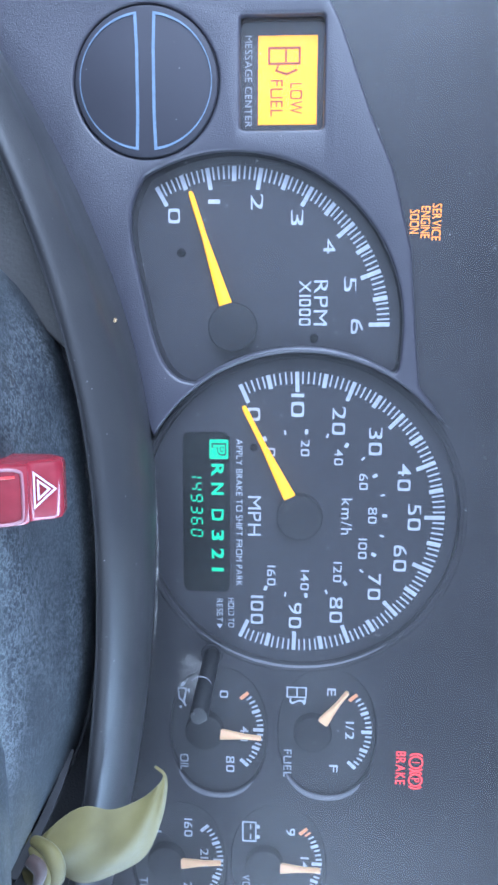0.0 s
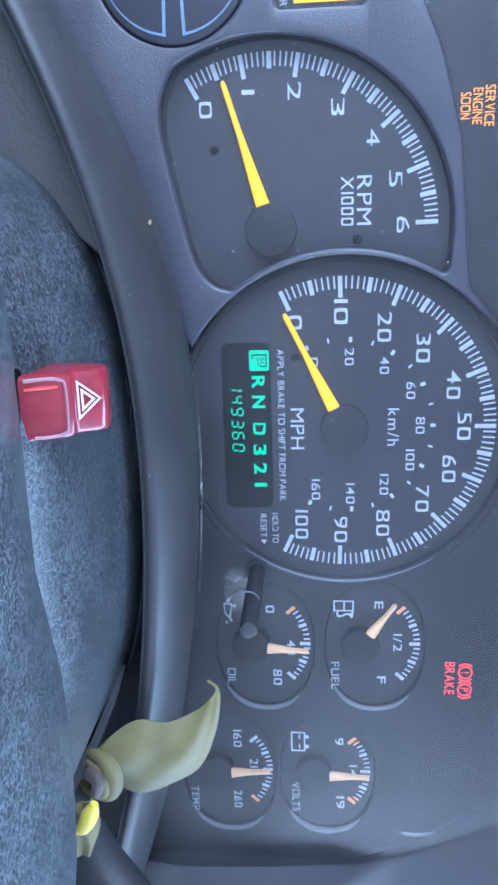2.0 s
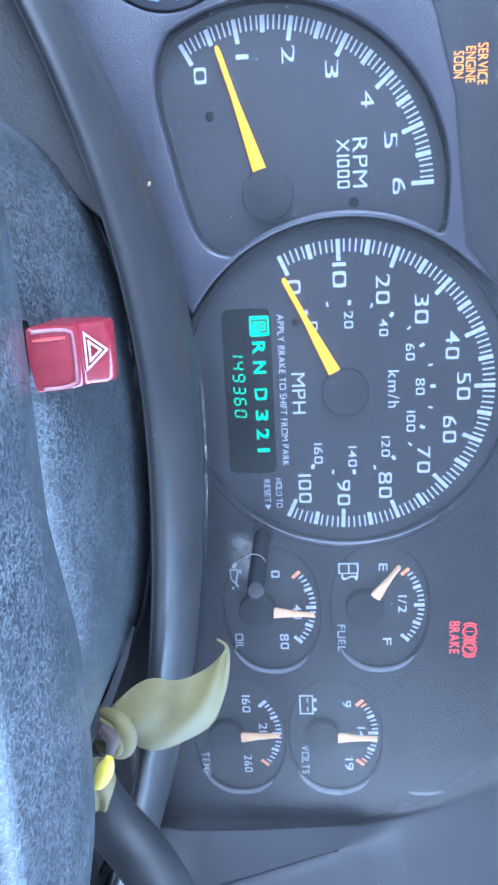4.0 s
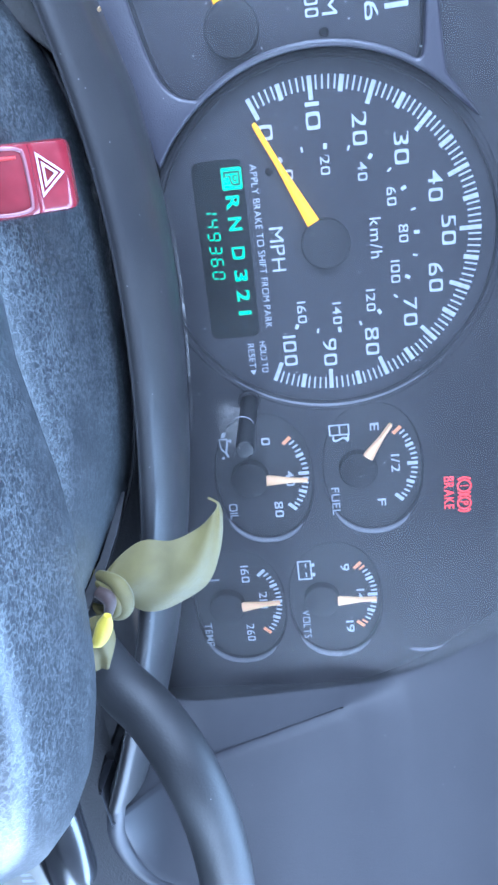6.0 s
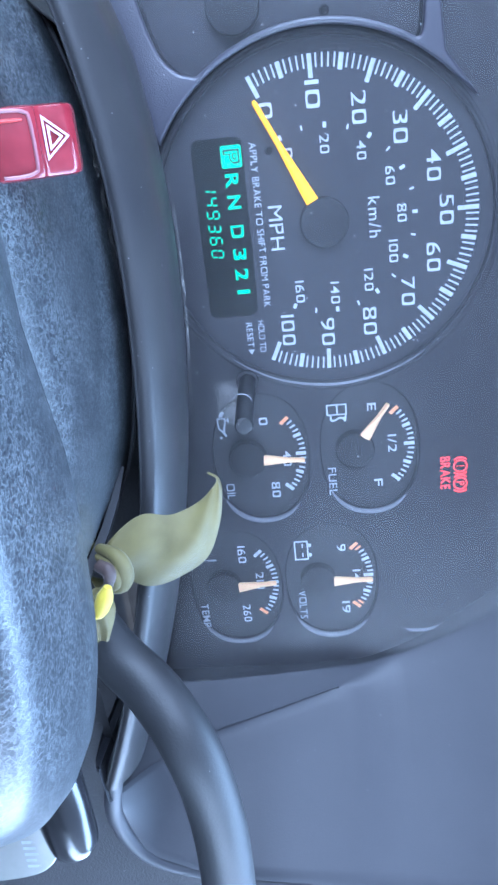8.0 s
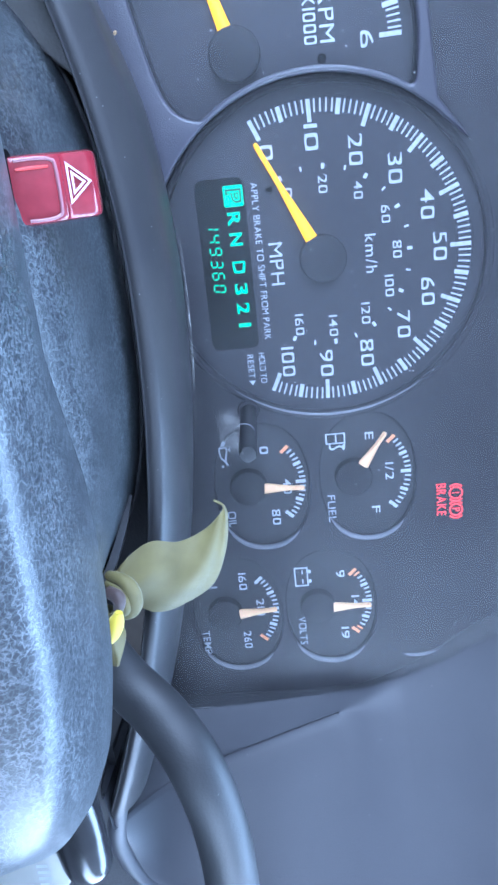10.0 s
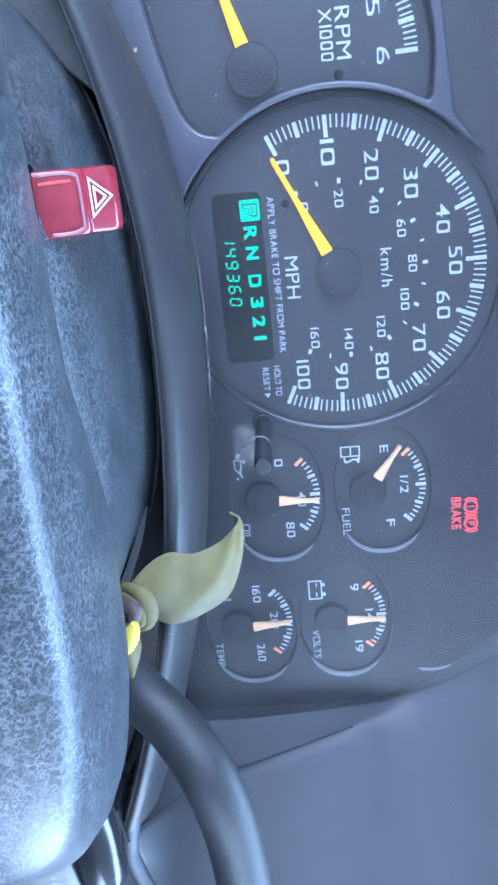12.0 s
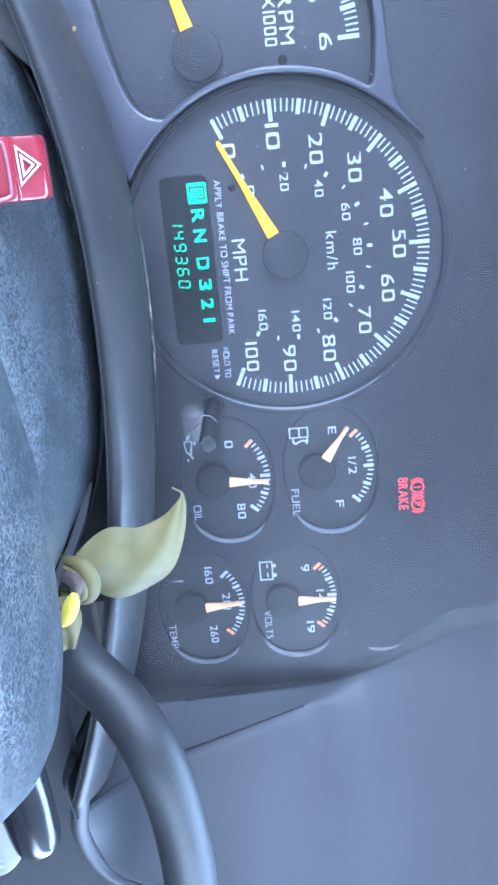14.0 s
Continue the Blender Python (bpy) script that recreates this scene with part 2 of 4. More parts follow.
# small glow added so the cream pointers stand out brighter
CREAM = paint("faded_cream_pointer_glow", (0.98, 0.62, 0.36), 0.45, 0.22, 0.04)
GREEN = paint("green_fluorescent_display", (0.0, 0.62, 0.29), 0.4, 0.60, 0.04)
GREENDARK = paint("dark_green_ink", (0.0, 0.16, 0.1), 0.5)
WINDOW = plastic("dark_display_window", (0.001, 0.003, 0.003), (0.002, 0.005, 0.005), 0.5, 900, 0.0, 0.02, 30.0, 0.05)
SCREEN = paint("lit_amber_screen", (1.0, 0.40, 0.0), 0.8, 0.95, 0.02)
SCREENINK = paint("brown_screen_segments", (0.30, 0.05, 0.0), 0.6, 0.12)
ORANGE = paint("lit_orange_warning", (1.0, 0.3, 0.03), 0.5, 0.9, 0.05)
RED = paint("lit_red_warning", (1.0, 0.05, 0.06), 0.5, 1.1, 0.05)
BLUE = paint("pale_blue_outline", (0.13, 0.19, 0.27), 0.5)
LENS = lens_material()
RIBBON = cloth("sheer_yellow_green_ribbon", (0.125, 0.104, 0.032), (0.20, 0.168, 0.060), 0.2)
BRIGHT = cloth("bright_yellow_ribbon", (0.50, 0.38, 0.02), (0.62, 0.48, 0.05))
BROWN = cloth("brown_tag", (0.05, 0.032, 0.028), (0.09, 0.055, 0.05))
STEEL = metal("worn_nickel", (0.26, 0.26, 0.245), 0.5)
SYMBOL = paint("pinkish_white_symbol", (0.62, 0.50, 0.60), 0.5)
SPECK = paint("pale_crumb", (0.36, 0.24, 0.13), 0.7)
SHELL = plastic("grey_headliner", (0.45, 0.45, 0.46), (0.52, 0.52, 0.53), 0.85, 300, 0.3)
CARPET = plastic("dark_carpet", (0.03, 0.03, 0.032), (0.05, 0.05, 0.052), 0.95, 400, 0.5)
ASPHALT = plastic("asphalt", (0.04, 0.04, 0.042), (0.065, 0.065, 0.066), 0.9, 60, 0.4, 0.0, 0.7)


def red_plastic():
    m, n, l, b = material("translucent_red_plastic")
    co, no = n.new("ShaderNodeTexCoord"), n.new("ShaderNodeTexNoise")
    no.inputs["Scale"].default_value, no.inputs["Detail"].default_value = 260, 5
    l.new(co.outputs["Object"], no.inputs["Vector"])
    ramp = n.new("ShaderNodeValToRGB")
    ramp.color_ramp.elements[0].color, ramp.color_ramp.elements[1].color = (0.15, 0.010, 0.018, 1), (0.27, 0.028, 0.04, 1)
    l.new(no.outputs["Fac"], ramp.inputs["Fac"])
    l.new(ramp.outputs["Color"], b.inputs["Base Color"])
    b.inputs["Roughness"].default_value = 0.22
    b.inputs["Coat Weight"].default_value = 0.15
    return m


REDP = red_plastic()
# pale red for the highlight on the switch's rounded edge
PINK = paint("pale_red_edge_highlight", (0.30, 0.13, 0.15), 0.3)
LITRED = paint("bright_red_inner_edge", (0.62, 0.03, 0.03), 0.35)


# ---------------------------------------------------------------- building blocks
def thing(name, label, category, kind="", place=CAR):
    ob = new(name)
    ob.empty_display_size = 0.02
    ob.matrix_world = place
    return tagged(ob, label, category, "", kind)


def mesh_from(bm, name, mat, smooth=True):
    me = bpy.data.meshes.new(name)
    bm.normal_update()
    bm.to_mesh(me)
    bm.free()
    me.materials.append(mat)
    if smooth:
        for p in me.polygons:
            p.use_smooth = True
        me.set_sharp_from_angle(angle=radians(40))
    return me


def part(name, bm, mat, parent, label="", smooth=True):
    """Links a bmesh as one mesh object under a thing or a part."""
    ob = new(name, mesh_from(bm, name, mat, smooth))
    ob.parent = parent
    return tagged(ob, label) if label else ob


def shared(name, me, parent, m):
    ob = new(name, me)
    ob.parent = parent
    ob.matrix_basis = m
    return ob


FLAT = pose(0, 0, 0, 90)          # the drawing plane (x, y) stood up in the plane of the dials


def outline(loops, depth=0.001, bevel=0.0, steps=2, offset=0.0):
    """A plate from closed loops (the later ones holes), drawn in x and z, standing depth thick around y = 0."""
    cu = bpy.data.curves.new("outline", "CURVE")
    cu.dimensions, cu.fill_mode = "2D", "BOTH"
    cu.extrude, cu.bevel_depth, cu.bevel_resolution, cu.offset = depth / 2, bevel, steps, offset
    for pts in loops:
        sp = cu.splines.new("POLY")
        sp.points.add(len(pts) - 1)
        for p, (x, z) in zip(sp.points, pts):
            p.co = (x, z, 0, 1)
        sp.use_cyclic_u = True
    return curve_bmesh(cu)


def curve_bmesh(cu):
    ob = bpy.data.objects.new("draft", cu)
    scene.collection.objects.link(ob)
    me = ob.evaluated_get(bpy.context.evaluated_depsgraph_get()).to_mesh()
    bm = bmesh.new()
    bm.from_mesh(me)
    bpy.data.objects.remove(ob)
    bpy.data.curves.remove(cu)
    bmesh.ops.remove_doubles(bm, verts=bm.verts, dist=1e-6)
    bm.transform(FLAT)
    return bm


ROUND = set("0235689OQCDGSUBRPJ")


def glyph(ch, bold):
    """One letter of the built-in font, its bowls squared off as on instrument faces; with its advance width."""
    cu = bpy.data.curves.new("glyph", "FONT")
    cu.body, cu.size, cu.extrude, cu.offset, cu.resolution_u = ch, 1.0, 0.0, bold, 4
    bm = curve_bmesh(cu)
    xs, zs = [v.co.x for v in bm.verts], [v.co.z for v in bm.verts]
    x0, x1, z0, z1 = min(xs), max(xs), min(zs), max(zs)
    if ch in ROUND:
        for v in bm.verts:
            a, c = (v.co.x - (x0 + x1) / 2) / (x1 - x0) * 2, (v.co.z - (z0 + z1) / 2) / (z1 - z0) * 2
            far = max(abs(a), abs(c), 1e-6)
            k = min((math.hypot(a, c) / far) ** 0.66, 1 / far)
            v.co.x, v.co.z = (x0 + x1) / 2 + a * k * (x1 - x0) / 2, (z0 + z1) / 2 + c * k * (z1 - z0) / 2
    return bm, x0, x1


def words(text, x, z, wide, high, y, turn=0.0, bold=0.0, gap=0.13):
    """Lettering centred on (x, z), fitted into wide by high metres, at depth y."""
    bm, at = bmesh.new(), 0.0
    for ch in text:
        if ch == " ":
            at += 0.32
            continue
        one, x0, x1 = glyph(ch, bold)
        one.transform(Matrix.Translation((at - x0, 0, 0)))
        at += x1 - x0 + gap
        me = bpy.data.meshes.new("glyph")
        one.to_mesh(me)
        one.free()
        bm.from_mesh(me)
        bpy.data.meshes.remove(me)
    xs, zs = [v.co.x for v in bm.verts], [v.co.z for v in bm.verts]
    w, h = max(xs) - min(xs), max(zs) - min(zs)
    for v in bm.verts:
        v.co = ((v.co.x - (max(xs) + min(xs)) / 2) / w * wide, 0, (v.co.z - (max(zs) + min(zs)) / 2) / h * high)
    bm.transform(pose(x, y, z, 0, turn, 0))
    return bm


def circle(cx, cz, r, n=96, a0=0.0, a1=360.0):
    full = abs(a1 - a0) > 359.9
    return [(cx + r * math.cos(radians(a0 + (a1 - a0) * i / (n if full else n - 1))),
             cz + r * math.sin(radians(a0 + (a1 - a0) * i / (n if full else n - 1)))) for i in range(n)]


def soften(pts, rounds=2):
    for _ in range(rounds):
        out = []
        for a, b in zip(pts, pts[1:] + pts[:1]):
            out += [(a[0] * 0.75 + b[0] * 0.25, a[1] * 0.75 + b[1] * 0.25), (a[0] * 0.25 + b[0] * 0.75, a[1] * 0.25 + b[1] * 0.75)]
        pts = out
    return pts


def round_rect(x0, z0, x1, z1, r, n=6):
    pts = []
    for cx, cz, a in ((x1 - r, z1 - r, 0), (x0 + r, z1 - r, 90), (x0 + r, z0 + r, 180), (x1 - r, z0 + r, 270)):
        pts += circle(cx, cz, r, n, a, a + 90)
    return pts


def shifted(bm, y):
    bm.transform(pose(0, y, 0))
    return bm


def grid(rows, closed=False, cap=False):
    """A skin over rows of points; closed: each row is a ring; cap: fill the first and last ring."""
    bm = bmesh.new()
    vs = [[bm.verts.new(p) for p in row] for row in rows]
    for a, b in zip(vs, vs[1:]):
        k = len(a)
        for i in range(k if closed else k - 1):
            bm.faces.new((a[i], a[(i + 1) % k], b[(i + 1) % k], b[i]))
    if cap:
        bm.faces.new(vs[0])
        bm.faces.new(vs[-1])
    bmesh.ops.recalc_face_normals(bm, faces=bm.faces)
    return bm


def spline(pts, n):
    """Points evenly along a smooth curve through pts."""
    pts = [Vector(p) for p in pts]
    pts = [2 * pts[0] - pts[1]] + pts + [2 * pts[-1] - pts[-2]]
    out = []
    for i in range(n + 1):
        u = i / n * (len(pts) - 3)
        k = min(int(u), len(pts) - 4)
        t = u - k
        a, b, c, d = pts[k:k + 4]
        out.append(0.5 * ((2 * b) + (c - a) * t + (2 * a - 5 * b + 4 * c - d) * t * t + (3 * b - a - 3 * c + d) * t ** 3))
    return out


def tube(pts, radii, n=40, ring=24):
    mid = spline(pts, n)
    rr = spline([(r, 0, 0) for r in radii], n)
    rows, side = [], None
    for i, p in enumerate(mid):
        d = (mid[min(i + 1, n)] - mid[max(i - 1, 0)]).normalized()
        side = d.orthogonal().normalized() if side is None else (side - d * side.dot(d)).normalized()
        up = d.cross(side)
        rows.append([p + rr[i].x * (side * math.cos(a) + up * math.sin(a)) for a in (2 * math.pi * k / ring for k in range(ring))])
    return grid(rows, True, True)


def block(x0, x1, y0, y1, z0, z1, bevel=0.0, steps=2):
    bm = bmesh.new()
    bmesh.ops.create_cube(bm, size=1, matrix=Matrix.LocRotScale(((x0 + x1) / 2, (y0 + y1) / 2, (z0 + z1) / 2), None, (x1 - x0, y1 - y0, z1 - z0)))
    if bevel:
        bmesh.ops.bevel(bm, geom=bm.edges[:], offset=bevel, segments=steps, profile=0.5, affect="EDGES")
    return bm


def disc(cx, cz, y, r, deep, bevel, n=64):
    """A round cap with a soft rim whose front is at y."""
    rows = [[(cx + q * math.cos(2 * math.pi * k / n), yy, cz + q * math.sin(2 * math.pi * k / n)) for k in range(n)]
            for q, yy in ((r, y + deep), (r, y + bevel), (r - bevel * 0.3, y + bevel * 0.3), (r - bevel, y), (r * 0.02, y))]
    return grid(rows, True, True)


# ---------------------------------------------------------------- instrument cluster
cluster = thing("instrument_cluster", "black instrument cluster with white print under a dusty clear lens", "instrument cluster")
TACH, TACH_R = (-0.0752, -0.0269), 0.0605
SPEED_R, SWEEP = 0.058, 229.3


def under(x):
    """Height of the cluster's arched lower edge."""
    return -0.0575 - (1.9 if x < -0.005 else 0.95) * (x + 0.005) ** 2


tach_hole = circle(*TACH, 0.0665, 40, 84, 212) + [(-0.1165, -0.0685), (-0.090, -0.0635), (-0.064, -0.0575), (-0.0545, -0.051)] + circle(0, 0, 0.0668, 24, 219, 148) + [(-0.0585, 0.0385)]
tach_hole = [(-0.08 + (x + 0.08) * 0.982, z * 0.982) for x, z in soften(tach_hole, 2)]
GAUGES = (("oil_gauge", 0.0948, -0.0390), ("fuel_gauge", 0.0940, 0.0068), ("temperature_gauge", 0.1578, -0.0563), ("voltage_gauge", 0.1572, -0.0131))

BLANK = (0.1572, 0.0262)


def gauge_hole(gx, gz, grow=0.0, n=72, a0=0.0, a1=360.0):
    """The wide rounded opening of a small gauge."""
    out = []
    for x, z in circle(0, 0, 1, n, a0, a1):
        out.append((gx + (0.0300 + grow) * math.copysign(abs(x) ** 0.9, x), gz + 0.006 + (0.0214 + grow) * math.copysign(abs(z) ** 0.9, z)))
    return out


low = [(x / 100, under(x / 100) - 0.004) for x in range(-21, 21)]
plate = outline([low + [(0.205, 0.11), (-0.215, 0.11)], tach_hole, circle(0, 0, 0.0642)] + [gauge_hole(x, z) for _, x, z in GAUGES]
                + [round_rect(-0.1866, -0.0249, -0.1450, 0.0077, 0.003), circle(-0.1630, -0.0578, 0.0278)], 0.003, 0.0009, 3)
part("face_panel", shifted(plate, -0.001), FACE, cluster, "smooth black face panel")

grey_edge = [(x / 100, under(x / 100) - 0.003) for x in range(-21, -4)] + circle(0, 0, 0.0672, 40, 238, 136)[0:] + [
    (-0.053, 0.0432), (-0.071, 0.0414), (-0.104, 0.0385), (-0.132, 0.0310), (-0.152, 0.0222), (-0.181, 0.0114), (-0.2, 0.002), (-0.21, -0.01)]
bezel = outline([grey_edge, tach_hole, round_rect(-0.1866, -0.0249, -0.1450, 0.0077, 0.003), circle(-0.1630, -0.0578, 0.0278)], 0.0024, 0.0012, 3)
part("bezel", shifted(bezel, -0.0086), GREY, cluster, "grained charcoal bezel")


def skirt(loop, y0, y1, shrink):
    """The wall of an opening, drawn in towards its back."""
    cx, cz = sum(p[0] for p in loop) / len(loop), sum(p[1] for p in loop) / len(loop)
    return grid([[(x + (cx - x) * u * shrink, y0 + (y1 - y0) * u, z + (cz - z) * u * shrink) for x, z in loop] for u in (0, 0.25, 0.5, 0.75, 1)], True)


part("opening_wall", skirt(tach_hole, -0.0090, 0.0002, 0.030), FACE, cluster)
part("opening_wall", skirt(circle(-0.1630, -0.0578, 0.0280), -0.0090, 0.0002, 0.02), FACE, cluster)
part("opening_wall", skirt(round_rect(-0.1867, -0.0250, -0.1449, 0.0078, 0.003), -0.0090, 0.0002, 0.02), FACE, cluster)
part("bezel_edge", skirt(grey_edge, -0.0082, -0.0010, 0.0), GREY, cluster)


def ring_bead(cx, cz, r, tube_r, y, mat, name, parent, label="", a0=0.0, a1=360.0):
    rows = []
    for k in range(97):
        a = radians(a0 + (a1 - a0) * k / 96)
        thin = 1.0 if a1 - a0 > 359 else math.sin(math.pi * k / 96) ** 0.5
        tube_k = tube_r * max(thin, 0.02)
        rows.append([(cx + (r + tube_k * math.cos(b)) * math.cos(a), y + tube_k * math.sin(b), cz + (r + tube_k * math.cos(b)) * math.sin(a)) for b in (2 * math.pi * j / 10 for j in range(10))])
    bm = grid(rows, True)
    bmesh.ops.remove_doubles(bm, verts=bm.verts, dist=1e-6)
    return part(name, bm, mat, parent, label)


# glints on the rims: pale beads only along the shining stretch
ring_bead(0, 0, 0.0644, 0.0010, -0.0026, RIM_GLINT, "dial_rim", cluster, "pale arc for the glint on the rim", -75, 70)
ring_bead(0, 0, 0.0654, 0.0011, -0.0028, FACE, "dial_rim", cluster)
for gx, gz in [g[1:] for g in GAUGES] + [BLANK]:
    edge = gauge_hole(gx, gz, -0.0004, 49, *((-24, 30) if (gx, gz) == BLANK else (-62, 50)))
    part("dial_rim", tube([(x, -0.0028, z) for x, z in edge[::4]], [0.0001, 0.0005, 0.0008, 0.0010, 0.0011, 0.0011, 0.0011, 0.0011, 0.0011, 0.0010, 0.0008, 0.0005, 0.0001], 48, 10), RIM_GLINT, cluster, "pale arc for the glint on the rim")

PANEL_INK = -0.0037
INK = -0.0003     # print lies on the dials, whose front is y = 0


def bar_mesh(name, wide, long, mat):
    bm = block(-wide / 2, wide / 2, -0.00012, 0.00012, -long, 0)
    return mesh_from(bm, name, mat, False)


def tick(me, parent, cx, cz, r, angle):
    shared("tick", me, parent, pose(cx + r * math.cos(radians(angle)), INK, cz + r * math.sin(radians(angle)), 0, 90 - angle, 0))


LONG, MID, FINE = bar_mesh("long_tick", 0.0016, 0.0080, WHITE), bar_mesh("middle_tick", 0.0017, 0.0056, WHITE), bar_mesh("fine_tick", 0.00062, 0.0047, WHITE)
SLONG, SMID, SFINE = bar_mesh("gauge_long_tick", 0.0015, 0.0044, WHITE), bar_mesh("gauge_middle_tick", 0.0014, 0.0034, WHITE), bar_mesh("gauge_fine_tick", 0.0007, 0.0026, WHITE)
SWARN, SWARNMID = bar_mesh("gauge_warning_tick", 0.0015, 0.0044, PEACH), bar_mesh("gauge_warning_middle_tick", 0.0009, 0.003, PEACH)
KM, KMFINE = bar_mesh("kilometre_tick", 0.0013, 0.0020, WHITE), bar_mesh("kilometre_fine_tick", 0.0007, 0.0018, WHITE)


def pointer(parent, cx, cz, angle, r0, r1, w0, w1, y, mat):
    """A ridged tapering pointer."""
    rows = []
    for u in (0, 0.15, 0.3, 0.42, 0.5, 0.6, 0.8, 0.96, 0.985, 1.0):
        ease = min(1.0, u / 0.62)
        r, w = r0 + (r1 - r0) * u, (w0 + (w1 - w0) * (ease * 0.9 + 0.1 * u)) * (0.55 if u == 1 else 0.85 if u > 0.97 else 1)
        rows.append([(w / 2, 0.0012, r), (w / 2, 0.0, r), (w / 4, -0.0008, r), (0, -0.0009, r), (-w / 4, -0.0008, r), (-w / 2, 0.0, r), (-w / 2, 0.0012, r)])
    bm = grid(rows, True, True)
    bm.transform(pose(cx, y, cz, 0, 90 - angle, 0))
    return part("pointer", bm, mat, parent)


# tachometer
tach = part("tachometer", shifted(outline([circle(*TACH, 0.073)], 0.001), 0.0025 - 0.0005), DIAL, cluster, "tachometer dial marked in thousands")
tach_print = part("tachometer_face", shifted(outline([tach_hole], 0.001, 0, 0, 0.001), 0.0005), DIAL, cluster)
for k in range(61):
    me = LONG if k % 10 == 0 else MID if k % 5 == 0 else FINE
    tick(me, tach_print, *TACH, TACH_R, 209.2 - 1.965 * k)
for k in range(7):
    a = radians(208.5 - 19.65 * k)
    part("numeral", words(str(k), TACH[0] + 0.0480 * math.cos(a), TACH[1] + 0.0480 * math.sin(a), 0.0016 if k == 1 else 0.0056, 0.0046, INK, 0, 0.0), WHITE, tach_print)
part("lettering", words("RPM", -0.0846, 0.0070, 0.0172, 0.0052, INK), WHITE, tach_print)
part("lettering", words("X1000", -0.0845, 0.0009, 0.0172, 0.0046, INK, 0, 0.005), WHITE, tach_print)
for hx, hz in ((-0.1036, -0.0472), (-0.0710, 0.0046)):
    part("screw_hole", disc(hx, hz, -0.0006, 0.0017, 0.0006, 0.0004, 24), HOLLOW_SHADE, tach_print)
pointer(tach_print, *TACH, 197.6, 0.0085, 0.0532, 0.0050, 0.0019, -0.0042, YELLOW)
part("hub_cap", disc(*TACH, -0.0058, 0.0094, 0.0056, 0.0010), HUB, tach_print, "round black hub cap")

# speedometer
speedo = part("speedometer", shifted(outline([circle(0, 0, 0.0655)], 0.001), 0.0006), DIAL, cluster, "speedometer dial marked to one hundred")


def mph(v):
    return 90 + SWEEP / 2 - SWEEP * v / 100


for k in range(101):
    tick(LONG if k % 10 == 0 else MID if k % 5 == 0 else FINE, speedo, 0, 0, SPEED_R, mph(k))
MPH_RADII = (0.0450, 0.0447, 0.0414, 0.0425, 0.0445, 0.0460, 0.0444, 0.0428, 0.0430, 0.0430, 0.0443)
for k, r in zip(range(0, 101, 10), MPH_RADII):
    a, s = radians(mph(k) + {40: -1.5, 70: 2.0, 100: 2.0}.get(k, 0.0)), str(k)
    part("numeral", words(s, r * math.cos(a), r * math.sin(a), (0.0054, 0.0110, 0.0124)[len(s) - 1] * (0.85 if k == 10 else 1), 0.0052, INK, 0, 0.003), WHITE, speedo)
for k in range(0, 161, 10):
    a = mph(k * 0.6214)
    tick(KM if k % 20 == 0 else KMFINE, speedo, 0, 0, 0.0352, a)
    if k % 20 == 0:
        s, a = str(k), radians(a)
        part("numeral", words(s, (0.0275 + 0.0018 * abs(math.sin(a))) * math.cos(a), (0.0275 + 0.0018 * abs(math.sin(a))) * math.sin(a), (0.0036, 0.0066, 0.0086)[len(s) - 1], 0.0034, INK, 0, 0.004), WHITE, speedo)
part("lettering", words("MPH", 0.0008, -0.0183, 0.0166, 0.0052, INK), WHITE, speedo)
part("lettering", words("km/h", 0.0003, 0.0190, 0.0150, 0.0044, INK, 0, 0.004), WHITE, speedo)
part("lettering", words("APPLY BRAKE TO SHIFT FROM PARK", 0.0, -0.0245, 0.0615, 0.0026, INK, 0, 0.0), WHITE, speedo)
part("lettering", words("HOLD TO", 0.0425, -0.0278, 0.0128, 0.0025, INK, 0, 0.0), WHITE, speedo)
part("lettering", words("RESET", 0.0415, -0.0326, 0.0100, 0.0025, INK, 0, 0.0), WHITE, speedo)
part("arrow_mark", shifted(outline([[(0.0476, -0.0339), (0.0496, -0.0326), (0.0476, -0.0313)]], 0.0002), INK), WHITE, speedo)
part("screw_hole", disc(-0.0274, -0.0188, -0.0006, 0.0015, 0.0006, 0.0004, 24), HOLLOW_SHADE, speedo)
pointer(speedo, 0, 0, 207.0, 0.0075, 0.0500, 0.0050, 0.0019, -0.0040, YELLOW)
part("hub_cap", disc(0, 0, -0.0054, 0.0092, 0.0052, 0.001), HUB, speedo, "round black hub cap")

# gear and odometer display
display = part("gear_display", shifted(outline([round_rect(-0.0335, -0.0475, 0.0335, -0.0283, 0.003)], 0.0006), -0.0001), WINDOW, cluster, "dark window with lit green gear letters")
part("gear_box", shifted(outline([round_rect(-0.0306, -0.0366, -0.0226, -0.0289, 0.0008)], 0.0002), -0.0006), GREEN, display)
part("gear_letter", words("P", -0.0266, -0.0327, 0.0052, 0.0060, -0.0008, 0, 0.05), GREENDARK, display)
part("gear_letter", words("P", -0.0266, -0.0327, 0.0038, 0.0048, -0.0010, 0, 0.0), GREEN, display)
for s, gx, w in (("R", -0.0181, 0.0050), ("N", -0.0103, 0.0050), ("D", 0.0006, 0.0048), ("3", 0.0092, 0.0042), ("2", 0.0170, 0.0042), ("1", 0.0238, 0.0016)):
    part("gear_letter", words(s, gx, -0.0333, w, 0.0050, -0.0006, 0, 0.03), GREEN, display)
SEGMENTS = {"1": "bc", "4": "fgbc", "9": "abcdfg", "3": "abgcd", "6": "acdefg", "0": "abcdef"}


